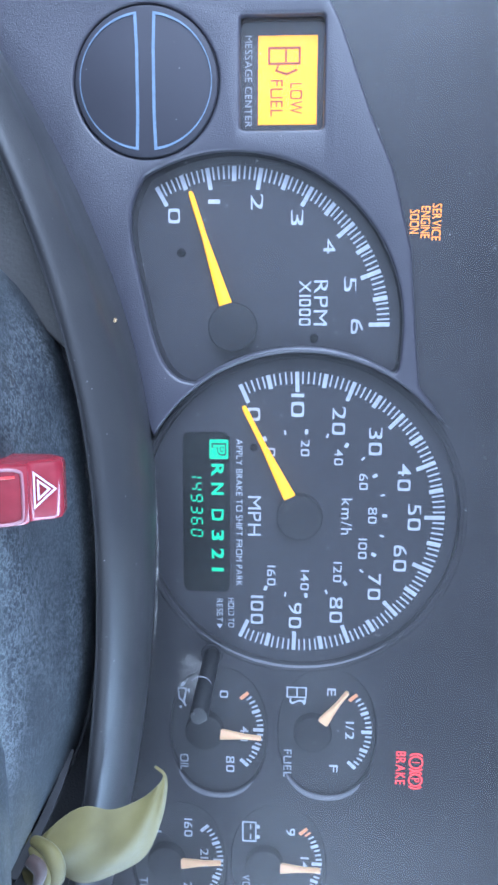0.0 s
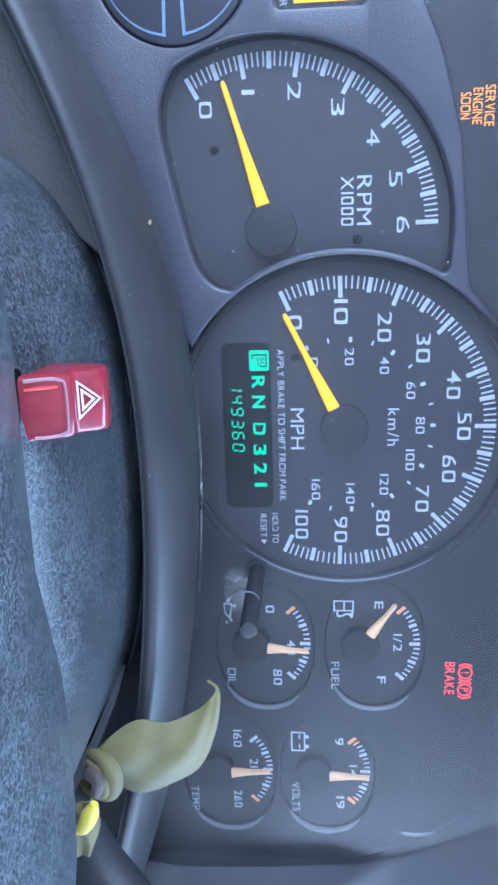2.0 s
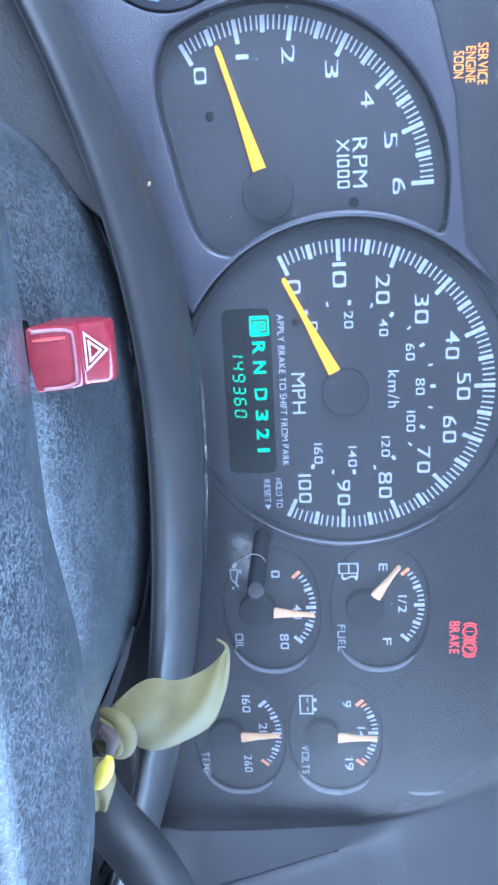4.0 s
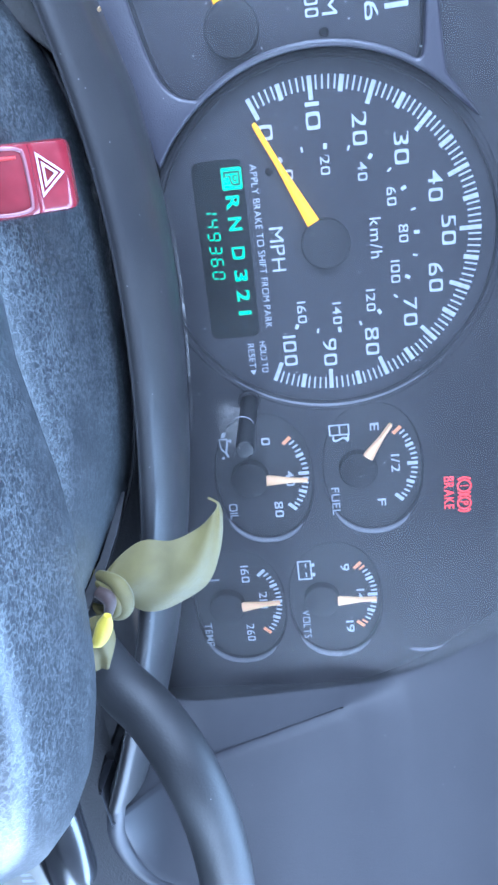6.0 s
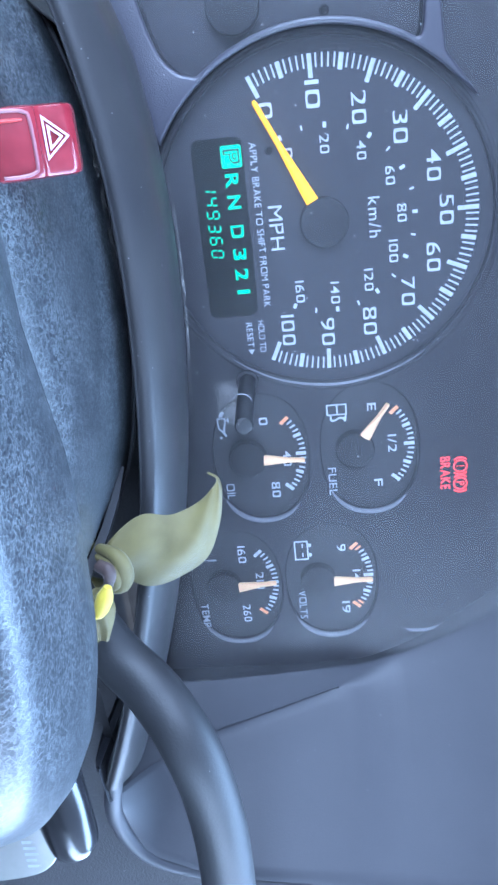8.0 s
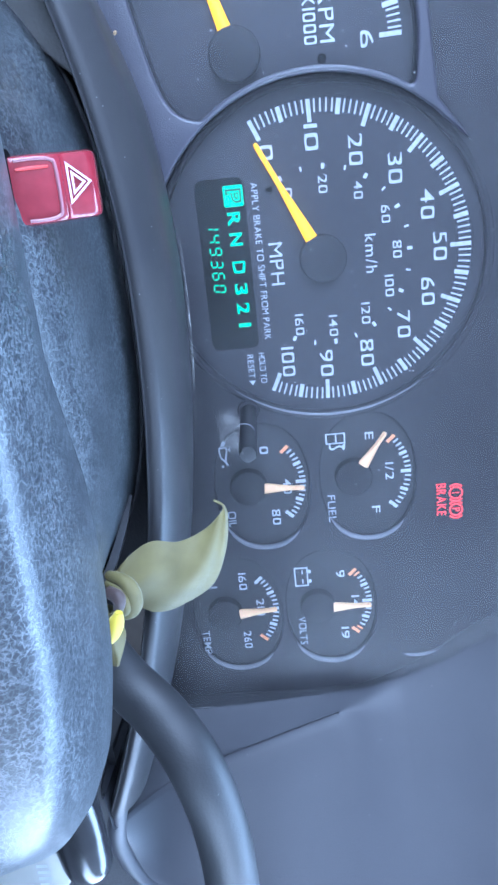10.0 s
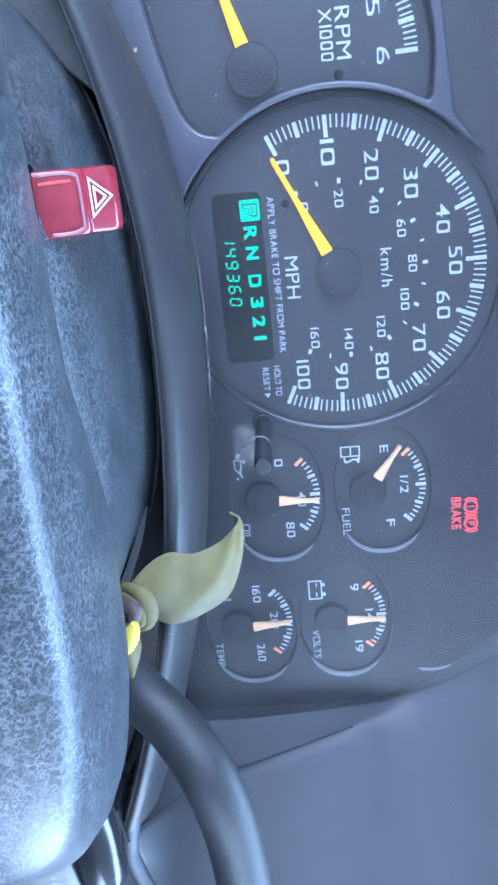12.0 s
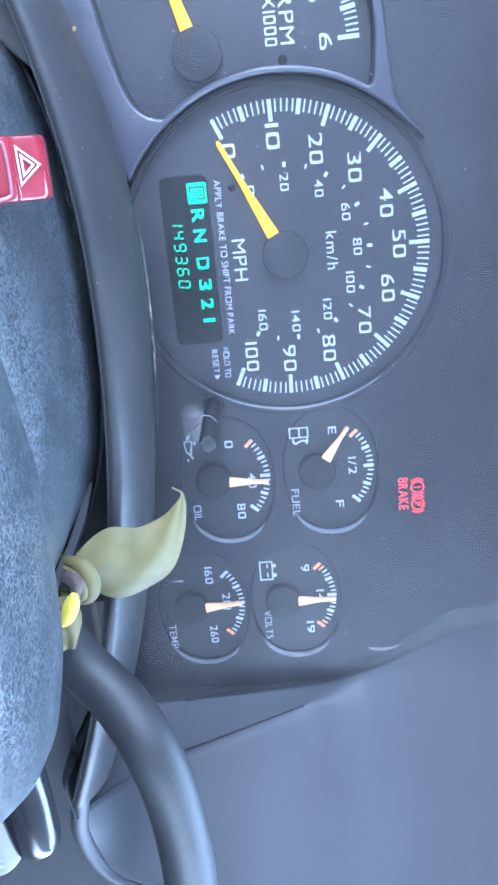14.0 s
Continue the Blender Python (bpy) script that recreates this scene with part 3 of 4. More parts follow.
def seven(ch, x, z, w, h):
    """One seven-segment figure."""
    t = 0.00055
    at = {"a": (0, h / 2, 1), "d": (0, -h / 2, 1), "g": (0, 0, 1), "b": (w / 2, h / 4, 0), "c": (w / 2, -h / 4, 0), "e": (-w / 2, -h / 4, 0), "f": (-w / 2, h / 4, 0)}
    bm = bmesh.new()
    for s in SEGMENTS[ch]:
        px, pz, flat = at[s]
        sx, sz = (w * 0.72, t) if flat else (t, h * 0.38)
        bmesh.ops.create_cube(bm, size=1, matrix=Matrix.LocRotScale((x + px + (pz) * 0.12, -0.0006, z + pz), None, (sx, 0.0002, sz)))
    return bm


for k, ch in enumerate("149360"):
    part("odometer_figure", seven(ch, -0.0162 + 0.0049 * k, -0.0418, 0.0026, 0.0044), GREEN, display, "", False)

# four small gauges
POINT = {"oil_gauge": 86.0, "fuel_gauge": 144.0, "temperature_gauge": 94.0, "voltage_gauge": 89.5}
for name, gx, gz in GAUGES:
    g = part(name, shifted(outline([gauge_hole(gx, gz, 0.0003)], 0.001), 0.0006), DEEP, cluster)
    for k in range(17):
        ang = 132.5 - 85.0 / 16 * k
        me = SLONG if k % 8 == 0 else SMID if k % 4 == 0 else SFINE
        if (name in ("oil_gauge", "fuel_gauge") and k == 0) or (name == "temperature_gauge" and k == 16) or (name == "voltage_gauge" and k in (0, 16)):
            me = SWARN
        if name == "voltage_gauge" and k in (1, 15):
            me = SWARNMID
        tick(me, g, gx, gz, 0.0250, ang)
    pointer(g, gx, gz, POINT[name], 0.0070, 0.0243, 0.0046, 0.0017, -0.0045, CREAM)
    part("hub_cap", disc(gx, gz, -0.0045, 0.0080, 0.0045, 0.001, 48), HUB, g)
    for s, lx, lz, w, h in {"oil_gauge": (("0", 0.0790, -0.0309, 0.0034, 0.0036), ("40", 0.0968, -0.0222, 0.0070, 0.0036), ("80", 0.1112, -0.0282, 0.0074, 0.0036), ("OIL", 0.1106, -0.0480, 0.0074, 0.0036)),
                            "fuel_gauge": (("E", 0.0764, 0.0145, 0.0034, 0.0036), ("1/2", 0.0935, 0.0225, 0.0080, 0.0036), ("F", 0.1113, 0.0160, 0.0034, 0.0036), ("FUEL", 0.1093, -0.0035, 0.0128, 0.0034)),
                            "temperature_gauge": (("160", 0.1424, -0.0467, 0.0088, 0.0036), ("210", 0.1568, -0.0397, 0.0088, 0.0036), ("260", 0.1739, -0.0473, 0.0092, 0.0036), ("TEMP", 0.1738, -0.0668, 0.0126, 0.0034)),
                            "voltage_gauge": (("9", 0.1423, -0.0019, 0.0034, 0.0038), ("14", 0.1572, 0.0044, 0.0062, 0.0036), ("19", 0.1738, -0.0013, 0.0062, 0.0036), ("VOLTS", 0.1712, -0.0210, 0.0150, 0.0034))}[name]:
        name_plate = len(s) > 2 and s.isalpha()
        at = (lx - 0.0110 * (lx + 0.04), lz - 0.0110 * (lz + 0.012), w, h, PANEL_INK) if name_plate else (lx, lz, w, h, INK)
        part("numeral" if s[0] in "0123456789" else "lettering", words(s, *at, 0, 0.008), GREYINK if name_plate else WHITE, g)


def raised(bm):
    """Print on the face panel, a little in front of the dials."""
    bm.transform(Matrix.Translation((-0.00044 - 0.0022 * 0.5, PANEL_INK, -0.00013)))
    return bm


def frame_loop(x0, z0, x1, z1, w):
    return [[(x0, z0), (x1, z0), (x1, z1), (x0, z1)], [(x0 + w, z0 + w), (x1 - w, z0 + w), (x1 - w, z1 - w), (x0 + w, z1 - w)]]


pump = outline([[(0.0744, -0.0042), (0.0744, 0.0042), (0.0792, 0.0042), (0.0792, -0.0042)], [(0.0749, -0.0036), (0.0749, -0.0001), (0.0787, -0.0001), (0.0787, -0.0036)], [(0.0749, 0.0005), (0.0749, 0.0036), (0.0787, 0.0036), (0.0787, 0.0005)]], 0.0002)
hose = outline([soften([(0.0792, -0.0028), (0.0815, -0.0030), (0.0822, -0.0014), (0.0806, 0.0012), (0.0812, 0.0026), (0.0824, 0.0030), (0.0818, 0.0038), (0.0792, 0.0040), (0.0792, 0.0034), (0.0804, 0.0030), (0.0799, 0.0012), (0.0813, -0.0014), (0.0809, -0.0022), (0.0792, -0.0022)], 1)], 0.0002)
part("hose_symbol", raised(hose), WHITE, cluster)
part("pump_symbol", raised(pump), WHITE, cluster)
battery = outline(frame_loop(0.1372, -0.0226, 0.1468, -0.0164, 0.0006) + [[(0.1388, -0.0163), (0.1404, -0.0163), (0.1404, -0.0150), (0.1388, -0.0150)], [(0.1436, -0.0163), (0.1452, -0.0163), (0.1452, -0.0150), (0.1436, -0.0150)],
                  [(0.1386, -0.0192), (0.1406, -0.0192), (0.1406, -0.0187), (0.1386, -0.0187)], [(0.1432, -0.0192), (0.1454, -0.0192), (0.1454, -0.0187), (0.1432, -0.0187)]], 0.0002)
part("battery_symbol", raised(battery), WHITE, cluster)
can = outline([[(0.0764, -0.0500), (0.0764, -0.0462), (0.0785, -0.0462), (0.0830, -0.0470), (0.0846, -0.0462), (0.0850, -0.0468), (0.0830, -0.0480), (0.0812, -0.0496)], [(0.0770, -0.0495), (0.0809, -0.0491), (0.0822, -0.0478), (0.0785, -0.0469), (0.0770, -0.0469)],
               [(0.0738, -0.0482), (0.0738, -0.0464), (0.0760, -0.0474), (0.0760, -0.0490)], [(0.0772, -0.0462), (0.0772, -0.0454), (0.0778, -0.0454), (0.0778, -0.0462)], [(0.0766, -0.0454), (0.0766, -0.0449), (0.0786, -0.0449), (0.0786, -0.0454)],
               circle(0.0852, -0.0488, 0.0006, 10)], 0.0002)
part("oil_can_symbol", raised(can), GREYINK, cluster)
thermo = outline([[(0.1436, -0.0640), (0.1436, -0.0580), (0.1444, -0.0580), (0.1444, -0.0640)], [(0.1444, -0.0594), (0.1462, -0.0594), (0.1462, -0.0600), (0.1444, -0.0600)],
                  [(0.1444, -0.0610), (0.1462, -0.0610), (0.1462, -0.0616), (0.1444, -0.0616)], circle(0.144, -0.0652, 0.0012, 16)], 0.0002)
part("thermometer_symbol", raised(thermo), GREYINK, cluster)

# warning lamps shining through the panel
LIT = -0.0036
service = part("warning_lamp", words("SERVICE", -0.1144, 0.0494, 0.0132, 0.0034, LIT, 0, 0.010), ORANGE, cluster, "lit orange service warning")
part("lettering", words("ENGINE", -0.1144, 0.0453, 0.0116, 0.0034, LIT, 0, 0.010), ORANGE, service)
part("lettering", words("SOON", -0.1146, 0.0412, 0.0086, 0.0034, LIT, 0, 0.010), ORANGE, service)
brake = part("warning_lamp", words("BRAKE", 0.1077, 0.0439, 0.0150, 0.0040, LIT, 0, 0.01), RED, cluster, "lit red brake warning")
for cx, s in ((0.1049, "!"), (0.1130, "P")):
    part("brake_ring", shifted(outline([circle(cx, 0.0502, 0.0030, 32), circle(cx, 0.0502, 0.0024, 32)], 0.0002), LIT), RED, brake)
    part("lettering", words(s, cx, 0.0502, 0.0005 if s == "!" else 0.0018, 0.0032, LIT, 0, 0.01), RED, brake)
    for sgn in (-1, 1):
        arc = circle(cx, 0.0502, 0.0042, 12, 90 + sgn * 90 - 42, 90 + sgn * 90 + 42)
        part("brake_arc", shifted(outline([arc + circle(cx, 0.0502, 0.0036, 12, 90 + sgn * 90 + 42, 90 + sgn * 90 - 42)], 0.0002), LIT), RED, brake)

# message centre
box = part("message_display", block(-0.1888, -0.1468, -0.0012, 0.0006, -0.0252, 0.0075, 0.0004), DIAL, cluster, "message display with a lit amber screen")
screen = part("screen", block(-0.1809, -0.1500, -0.0018, -0.001, -0.0176, 0.0041), SCREEN, box, "lit amber screen", False)
part("lettering", words("MESSAGE CENTER", -0.1652, -0.0212, 0.0320, 0.0026, -0.0014, 0, 0.0), GREYINK, box)
part("lettering", words("LOW", -0.1590, -0.0035, 0.0108, 0.0046, -0.002, 0, 0.0), SCREENINK, box)
part("lettering", words("FUEL", -0.1592, -0.0108, 0.0128, 0.0046, -0.002, 0, 0.0), SCREENINK, box)
fuel_mark = outline(frame_loop(-0.1770, -0.0140, -0.1708, -0.0020, 0.0008) + [[(-0.1760, -0.0078), (-0.1760, -0.0070), (-0.1718, -0.0070), (-0.1718, -0.0078)],
                    [(-0.1707, -0.0105), (-0.1686, -0.0114), (-0.1671, -0.0070), (-0.1688, -0.0030), (-0.1694, -0.0036), (-0.1680, -0.0070), (-0.1690, -0.0105), (-0.1707, -0.0097)]], 0.0002)
part("pump_symbol", shifted(fuel_mark, -0.002), SCREENINK, box)

# round two-part button
knob = part("round_button", disc(-0.1630, -0.0578, -0.0118, 0.0264, 0.010, 0.0018, 96), DIAL, cluster, "round black button with two outlined halves")
for sgn in (-1, 1):
    a0, a1 = (5, 175) if sgn > 0 else (185, 355)
    half = soften(circle(-0.1630, -0.0578 + sgn * 0.0004, 0.0237, 40, a0, a1), 1)
    inner = soften(circle(-0.1630, -0.0578 + sgn * 0.0011, 0.0227, 40, a0 + 1.2, a1 - 1.2), 1)
    part("outline", shifted(outline([half, inner], 0.0003), -0.0120), BLUE, knob, "pale blue outline")

# trip reset stem through the lens
stem = part("reset_stem", tube([(0.0594, -0.001, -0.0354), (0.0596, -0.020, -0.0351), (0.0598, -0.040, -0.0348), (0.0600, -0.0525, -0.0345), (0.06003, -0.0540, -0.0345)], (0.0033, 0.0033, 0.0033, 0.0033, 0.0026), 24, 24), RUBBER, cluster, "black trip reset stem")
part("stem_boss", disc(0.0594, -0.0354, -0.0052, 0.0046, 0.004, 0.001, 32), FACE, stem)
# pale arc for the shine on the collar, on one side only
ring_bead(0.0590, -0.0362, 0.0042, 0.00022, -0.0340, RIM_GLINT, "stem_grommet", stem, "pale glint arc on the collar edge", 80, 240)

lens = part("clear_lens", shifted(outline([[(x / 50, max(under(x / 50), -0.2) - 0.002) for x in range(-10, 10)] + [(0.2055, under(0.2055) - 0.002)] + [(0.2055, 0.105), (-0.205, 0.105)]], 0.0008), -0.0072), LENS, cluster, "clear plastic lens with dust specks and a painted haze")

# ---------------------------------------------------------------- dashboard round the cluster
dash = thing("dashboard", "charcoal plastic dashboard with a rounded lip below the instruments", "dashboard")


def lip_height(x):
    return -0.0502 - (1.73 if x < -0.005 else 0.95) * (x + 0.005) ** 2


rows = []
for k in range(-44, 41):
    x = k * 0.005
    h, b = lip_height(x), under(x)
    d = 0.0045 * max(0.0, min(1.0, (-x - 0.06) / 0.05))
    prof = [(0.004, b - 0.002), (-0.006, b + 0.000), (-0.042, h - 0.0012 - d), (-0.058, h - 0.001 - d * 0.7), (-0.068, h - 0.0032), (-0.0755, h - 0.0075), (-0.0778, h - 0.0102), (-0.0772, h - 0.0125), (-0.0735, h - 0.0140), (-0.045, h - 0.0145)]
    rows.append([(x, p.x, p.y) for p in spline([(a, c, 0) for a, c in prof], 36)])
part("lower_lip", grid(rows), LIP, dash, "rounded black lip with dust")


def recess_edge(z):
    """Right-hand end of the instrument face; its upper corner is rounded off."""
    return 0.2003 - 0.042 * (max(0.0, min(z, 0.062)) / 0.06) ** 1.7


def seam(z):
    """The crease where the end wall of the instrument recess turns into the panel beside it."""
    low = max(0.0, min(1.0, (-0.070 - z) / 0.032))
    deep = -0.0195 + (0.175 if z < 0 else 0.4) * min(z, 0.02) - 0.040 * low * low
    return max(0.2005 - 0.23 * z, recess_edge(z) + 0.001) - 0.020 * low * low, deep


PANEL_EDGE = ((-0.1035, 0.200), (-0.1020, 0.222), (-0.0985, 0.2385), (-0.0900, 0.2485), (-0.0750, 0.2565), (-0.0500, 0.264), (0.053, 0.280), (0.12, 0.290))


def panel_edge(z):
    """How far right the side panel reaches at height z; its lower corner is rounded."""
    for (a, p), (b, q) in zip(PANEL_EDGE, PANEL_EDGE[1:]):
        if z <= b:
            return p + (q - p) * max(0.0, (z - a) / (b - a))
    return PANEL_EDGE[-1][1]


rows = []
for k in range(0, 81):
    z = -0.1035 + 0.2145 * (k / 80) ** 1.4
    r0 = recess_edge(z)
    sx, sy = seam(z)
    e = panel_edge(z)
    sx = min(sx, e - 0.012)
    w, out = e - 0.006 - sx, -0.070 - sy
    line = []
    for u in (0.0, 0.08, 0.3, 0.6, 0.85, 0.94, 0.98):
        line.append((r0 + 0.0004 + (sx - r0) * u, 0.002 + (sy - 0.002) * u + 0.0012 * math.sin(math.pi * u)))
    crease = 0.0015 * max(0.0, min(1.0, (0.018 - z) / 0.030))
    line += [(sx, sy + crease * 0.2), (sx + 0.0007, sy + crease), (sx + 0.0016, sy - crease * 0.8)]
    for u in (0.08, 0.16, 0.28, 0.42, 0.56, 0.7, 0.85, 0.95):
        line.append((sx + w * u, sy + out * u ** 1.15 - crease * 0.8 * (1 - u)))
    line += [(e - 0.006, -0.070), (e - 0.0032, -0.0706), (e - 0.0012, -0.0688), (e, -0.064), (e, -0.045)]
    fade = max(0.0, min(1.0, (z + 0.015) / 0.040))
    fade = fade * fade * (3 - 2 * fade)
    for _ in range(int(fade * 24)):
        line = line[:1] + [tuple(b[i] * 0.5 + (a[i] + c[i]) * 0.25 for i in (0, 1)) for a, b, c in zip(line, line[1:14], line[2:])] + line[14:]
    rows.append([(x, y, z) for x, y in line])
first = rows[0]
rows = [[(x, y + 0.020, z - 0.003) for x, y, z in first], [(x, y + 0.005, z - 0.0026) for x, y, z in first], [(x, y + 0.0012, z - 0.0014) for x, y, z in first]] + rows
part("side_panel", grid(rows), DASH, dash, "smooth charcoal side panel with a moulded crease")
part("panel_rolled_edge", tube([(0.160, -0.0735, -0.0866), (0.182, -0.0735, -0.0940), (0.200, -0.0732, -0.1004), (0.218, -0.0718, -0.1035), (0.2365, -0.0702, -0.0995), (0.2485, -0.0695, -0.0902), (0.2562, -0.0690, -0.0752), (0.2640, -0.0690, -0.0500), (0.280, -0.0690, 0.053)], (0.002, 0.0034, 0.0036, 0.0036, 0.0032, 0.0028, 0.0024, 0.0018, 0.001), 80, 16), DASH, dash)
back = []
for z in (-0.30, -0.2, -0.15, -0.12, -0.107, -0.1045, -0.1015, -0.097, -0.09, -0.08, -0.065, -0.05, -0.02, 0.02, 0.06, 0.12):
    start = 0.15 if z < -0.104 else panel_edge(z) - 0.003
    back.append([(start + (0.9 - start) * u, -0.058 + 0.1 * max(0.0, start + (0.9 - start) * u - 0.3), z) for u in (0, 0.02, 0.05, 0.1, 0.18, 0.3, 0.5, 1)])
part("centre_panel", grid(back), KNEE, dash, "grained grey centre panel")
# unseen overhang above the dials, its reach set to block light from them
shade_hood = [[(x, y - over * k, z) for y, z, k in ((0.01, 0.100, 0), (-0.01, 0.102, 1), (-0.024, 0.106, 1), (-0.028, 0.112, 1), (-0.024, 0.118, 1), (0.02, 0.125, 0), (0.3, 0.2, 0))]
        for x, over in ((-0.5, 0.09), (-0.2, 0.085), (-0.1, 0.06), (0.0, 0.035), (0.12, 0.03), (0.2, 0.01), (0.3, 0.0), (0.9, 0.0))]
part("shade_hood", grid(shade_hood), DASH, dash)
knee = outline([[(-0.5, -0.5), (0.9, -0.5), (0.9, -0.33), (0.24, -0.33), (0.17, -0.3), (0.13, -0.25), (-0.10, -0.25), (-0.106, -0.14), (-0.095, -0.10), (-0.072, -0.0745), (-0.10, -0.0776), (-0.13, -0.0882), (-0.16, -0.1027), (-0.21, -0.135), (-0.5, -0.30)]], 0.004, 0.002, 2)
knee.transform(pose(0, -0.062, 0))
part("knee_panel", knee, UNDER, dash, "grained grey knee panel")

# added plate closing the gap under the lip, toned to give its shade
part("backing", block(-0.09, 0.135, -0.030, -0.026, -0.30, -0.0745), KNEE, dash)

# ---------------------------------------------------------------- steering column
column = thing("steering_column", "leather-grained dark plastic steering column cover with gear lever", "steering column")


def section(y, cx, cz, a, b, n, count=72):
    out = []
    for k in range(count):
        t = 2 * math.pi * k / count
        c, s = math.cos(t), math.sin(t)
        out.append((cx + a * math.copysign(abs(c) ** (2 / n), c), y, cz + b * math.copysign(abs(s) ** (2 / n), s)))
    return out


narrow = [section(-0.058, 0.001, -0.125, 0.1025, 0.0550, 2.5), section(-0.0595, 0.001, -0.125, 0.1045, 0.0568, 2.5), section(-0.062, 0.001, -0.125, 0.105, 0.0574, 2.5)] + [
    section(-0.062 - 0.012 * k, 0.001, -0.125, 0.105 + 0.0002 * k, 0.0574 - 0.0014 * min(k, 2) + 0.0002 * k, 2.5) for k in range(1, 6)] + [section(y, 0.001, -0.125, a, b, 2.5) for y, a, b in ((-0.1300, 0.1058, 0.0552), (-0.1360, 0.1045, 0.0540), (-0.1420, 0.1020, 0.0518), (-0.1500, 0.0980, 0.0480), (-0.1600, 0.0920, 0.0420))]
part("upper_shroud", grid(narrow, True, True), HIDE, column)
rim = [p for p in section(-0.0600, 0.001, -0.125, 0.1052, 0.0576, 2.5, 120) if p[2] > -0.112]
rim.sort(key=lambda p: p[0])
part("shroud_rim", tube(rim, [0.0008] * len(rim), 160, 10), KNEE, column, "dusty raised rim")


def hollow(x, y, z):
    """How far the housing's shoulder sinks round the hazard switch."""
    deep = {-0.136: 0.0040, -0.144: 0.0045, -0.153: 0.0030, -0.165: 0.0008}.get(y, 0.0)
    ramp = max(0.0, min(1.0, (0.035 - x) / 0.04))
    return deep * ramp * ramp * (3 - 2 * ramp) * max(0.0, (z + 0.125) / 0.058)


wide = [[(px, py, pz - hollow(px, py, pz)) for px, py, pz in section(y, -0.002, -0.125, a, b, 4.6, 160)] for y, a, b in ((-0.126, 0.096, 0.046), (-0.136, 0.114, 0.0535), (-0.144, 0.123, 0.0568), (-0.153, 0.1265, 0.0580), (-0.165, 0.1245, 0.0585), (-0.176, 0.119, 0.0586), (-0.184, 0.1115, 0.0584),
                                                               (-0.189, 0.1070, 0.0582), (-0.193, 0.1035, 0.0575), (-0.1958, 0.1005, 0.0560), (-0.1980, 0.0975, 0.0532), (-0.1994, 0.0945, 0.0495), (-0.2015, 0.090, 0.0425), (-0.205, 0.088, 0.033), (-0.213, 0.082, 0.022), (-0.2155, 0.07, 0.01))]
part("front_housing", grid(wide, True, True), HIDE, column, "leather-grained front housing")
flange = grid([[(0.0575, -0.071, -0.0735), (0.0645, -0.079, -0.0750), (0.073, -0.089, -0.0785), (0.083, -0.101, -0.0845)], [(0.0585, -0.070, -0.0716), (0.066, -0.078, -0.0731), (0.0745, -0.088, -0.0762), (0.0845, -0.100, -0.0818)],
               [(0.0635, -0.066, -0.0732), (0.0715, -0.074, -0.0750), (0.080, -0.084, -0.0785), (0.090, -0.096, -0.0845)], [(0.065, -0.066, -0.079), (0.073, -0.074, -0.082), (0.082, -0.084, -0.086), (0.092, -0.096, -0.092)]])
flange.transform(pose(0.0065, 0, -0.0032))
part("flange", flange, LIP, column)

lever = tube([(0.080, -0.090, -0.104), (0.1164, -0.097, -0.0840), (0.1313, -0.104, -0.0694), (0.1465, -0.112, -0.0588), (0.1730, -0.113, -0.0535), (0.2120, -0.114, -0.0525), (0.30, -0.118, -0.056)],
             (0.0085, 0.0088, 0.0092, 0.0094, 0.0094, 0.0094, 0.0094), 60, 28)
part("gear_lever", lever, RUBBER, column, "curved black gear lever sleeve")
stub = tube([(0.095, -0.158, -0.0860), (0.113, -0.158, -0.0846), (0.125, -0.159, -0.0832), (0.1335, -0.159, -0.0824), (0.1362, -0.159, -0.0822), (0.1372, -0.159, -0.0821)], (0.0076, 0.0074, 0.0070, 0.0064, 0.0046, 0.0008), 40, 28)
part("tilt_lever", stub, GLOSS, column, "short glossy black lever")

# hazard switch
prof = [(-0.118, -0.076), (-0.1185, -0.0612), (-0.121, -0.0586), (-0.1262, -0.0580), (-0.1282, -0.0594), (-0.1306, -0.0636), (-0.1318, -0.0643), (-0.1332, -0.0641), (-0.1345, -0.0650), (-0.1368, -0.0696), (-0.1390, -0.0742), (-0.1392, -0.0800)]
rings = []
for x, inset in ((-0.0460, 0.0014), (-0.0456, 0.0004), (-0.0446, 0.0), (-0.0325, 0.0), (-0.0315, 0.0004), (-0.0311, 0.0014)):
    rings.append([(x, (y + (inset if y < -0.125 else -inset)), z - (inset if z > -0.068 else 0)) for y, z in prof])
hazard = part("hazard_switch", grid(rings, True, True), REDP, column, "translucent red hazard switch")


def on_top(x, y, up=0.0):
    return (x, y, -0.0650 + (0.1345 + y) * 2.02 + up)


# the step's edge highlight, laid on as a thin pale tube
part("ridge", tube([on_top(*p) for p in ((-0.0450, -0.1384), (-0.0451, -0.1362), (-0.0446, -0.1349), (-0.0430, -0.1345), (-0.0342, -0.1345), (-0.0325, -0.1349), (-0.0320, -0.1362), (-0.0321, -0.1378))], [0.0004] * 8, 60, 10), PINK, hazard, "pale line for the highlight on the edge")
part("lit_edge", tube([on_top(*p) for p in ((-0.0431, -0.1384), (-0.0432, -0.1368), (-0.0432, -0.1352))], [0.0003, 0.0004, 0.0003], 16, 8), LITRED, hazard, "bright red inner edge")


def on_switch(loops):
    """Marks drawn on the sloping front of the switch."""
    m = outline(loops, 0.0002)
    m.transform(pose(-0.0392, -0.12985, -0.06165, -29.5, 0, 0))
    return m


def tri(s):
    return [(-0.0047 * s, -0.0022 * s), (0.0047 * s, -0.0022 * s), (0, 0.0034 * s)]


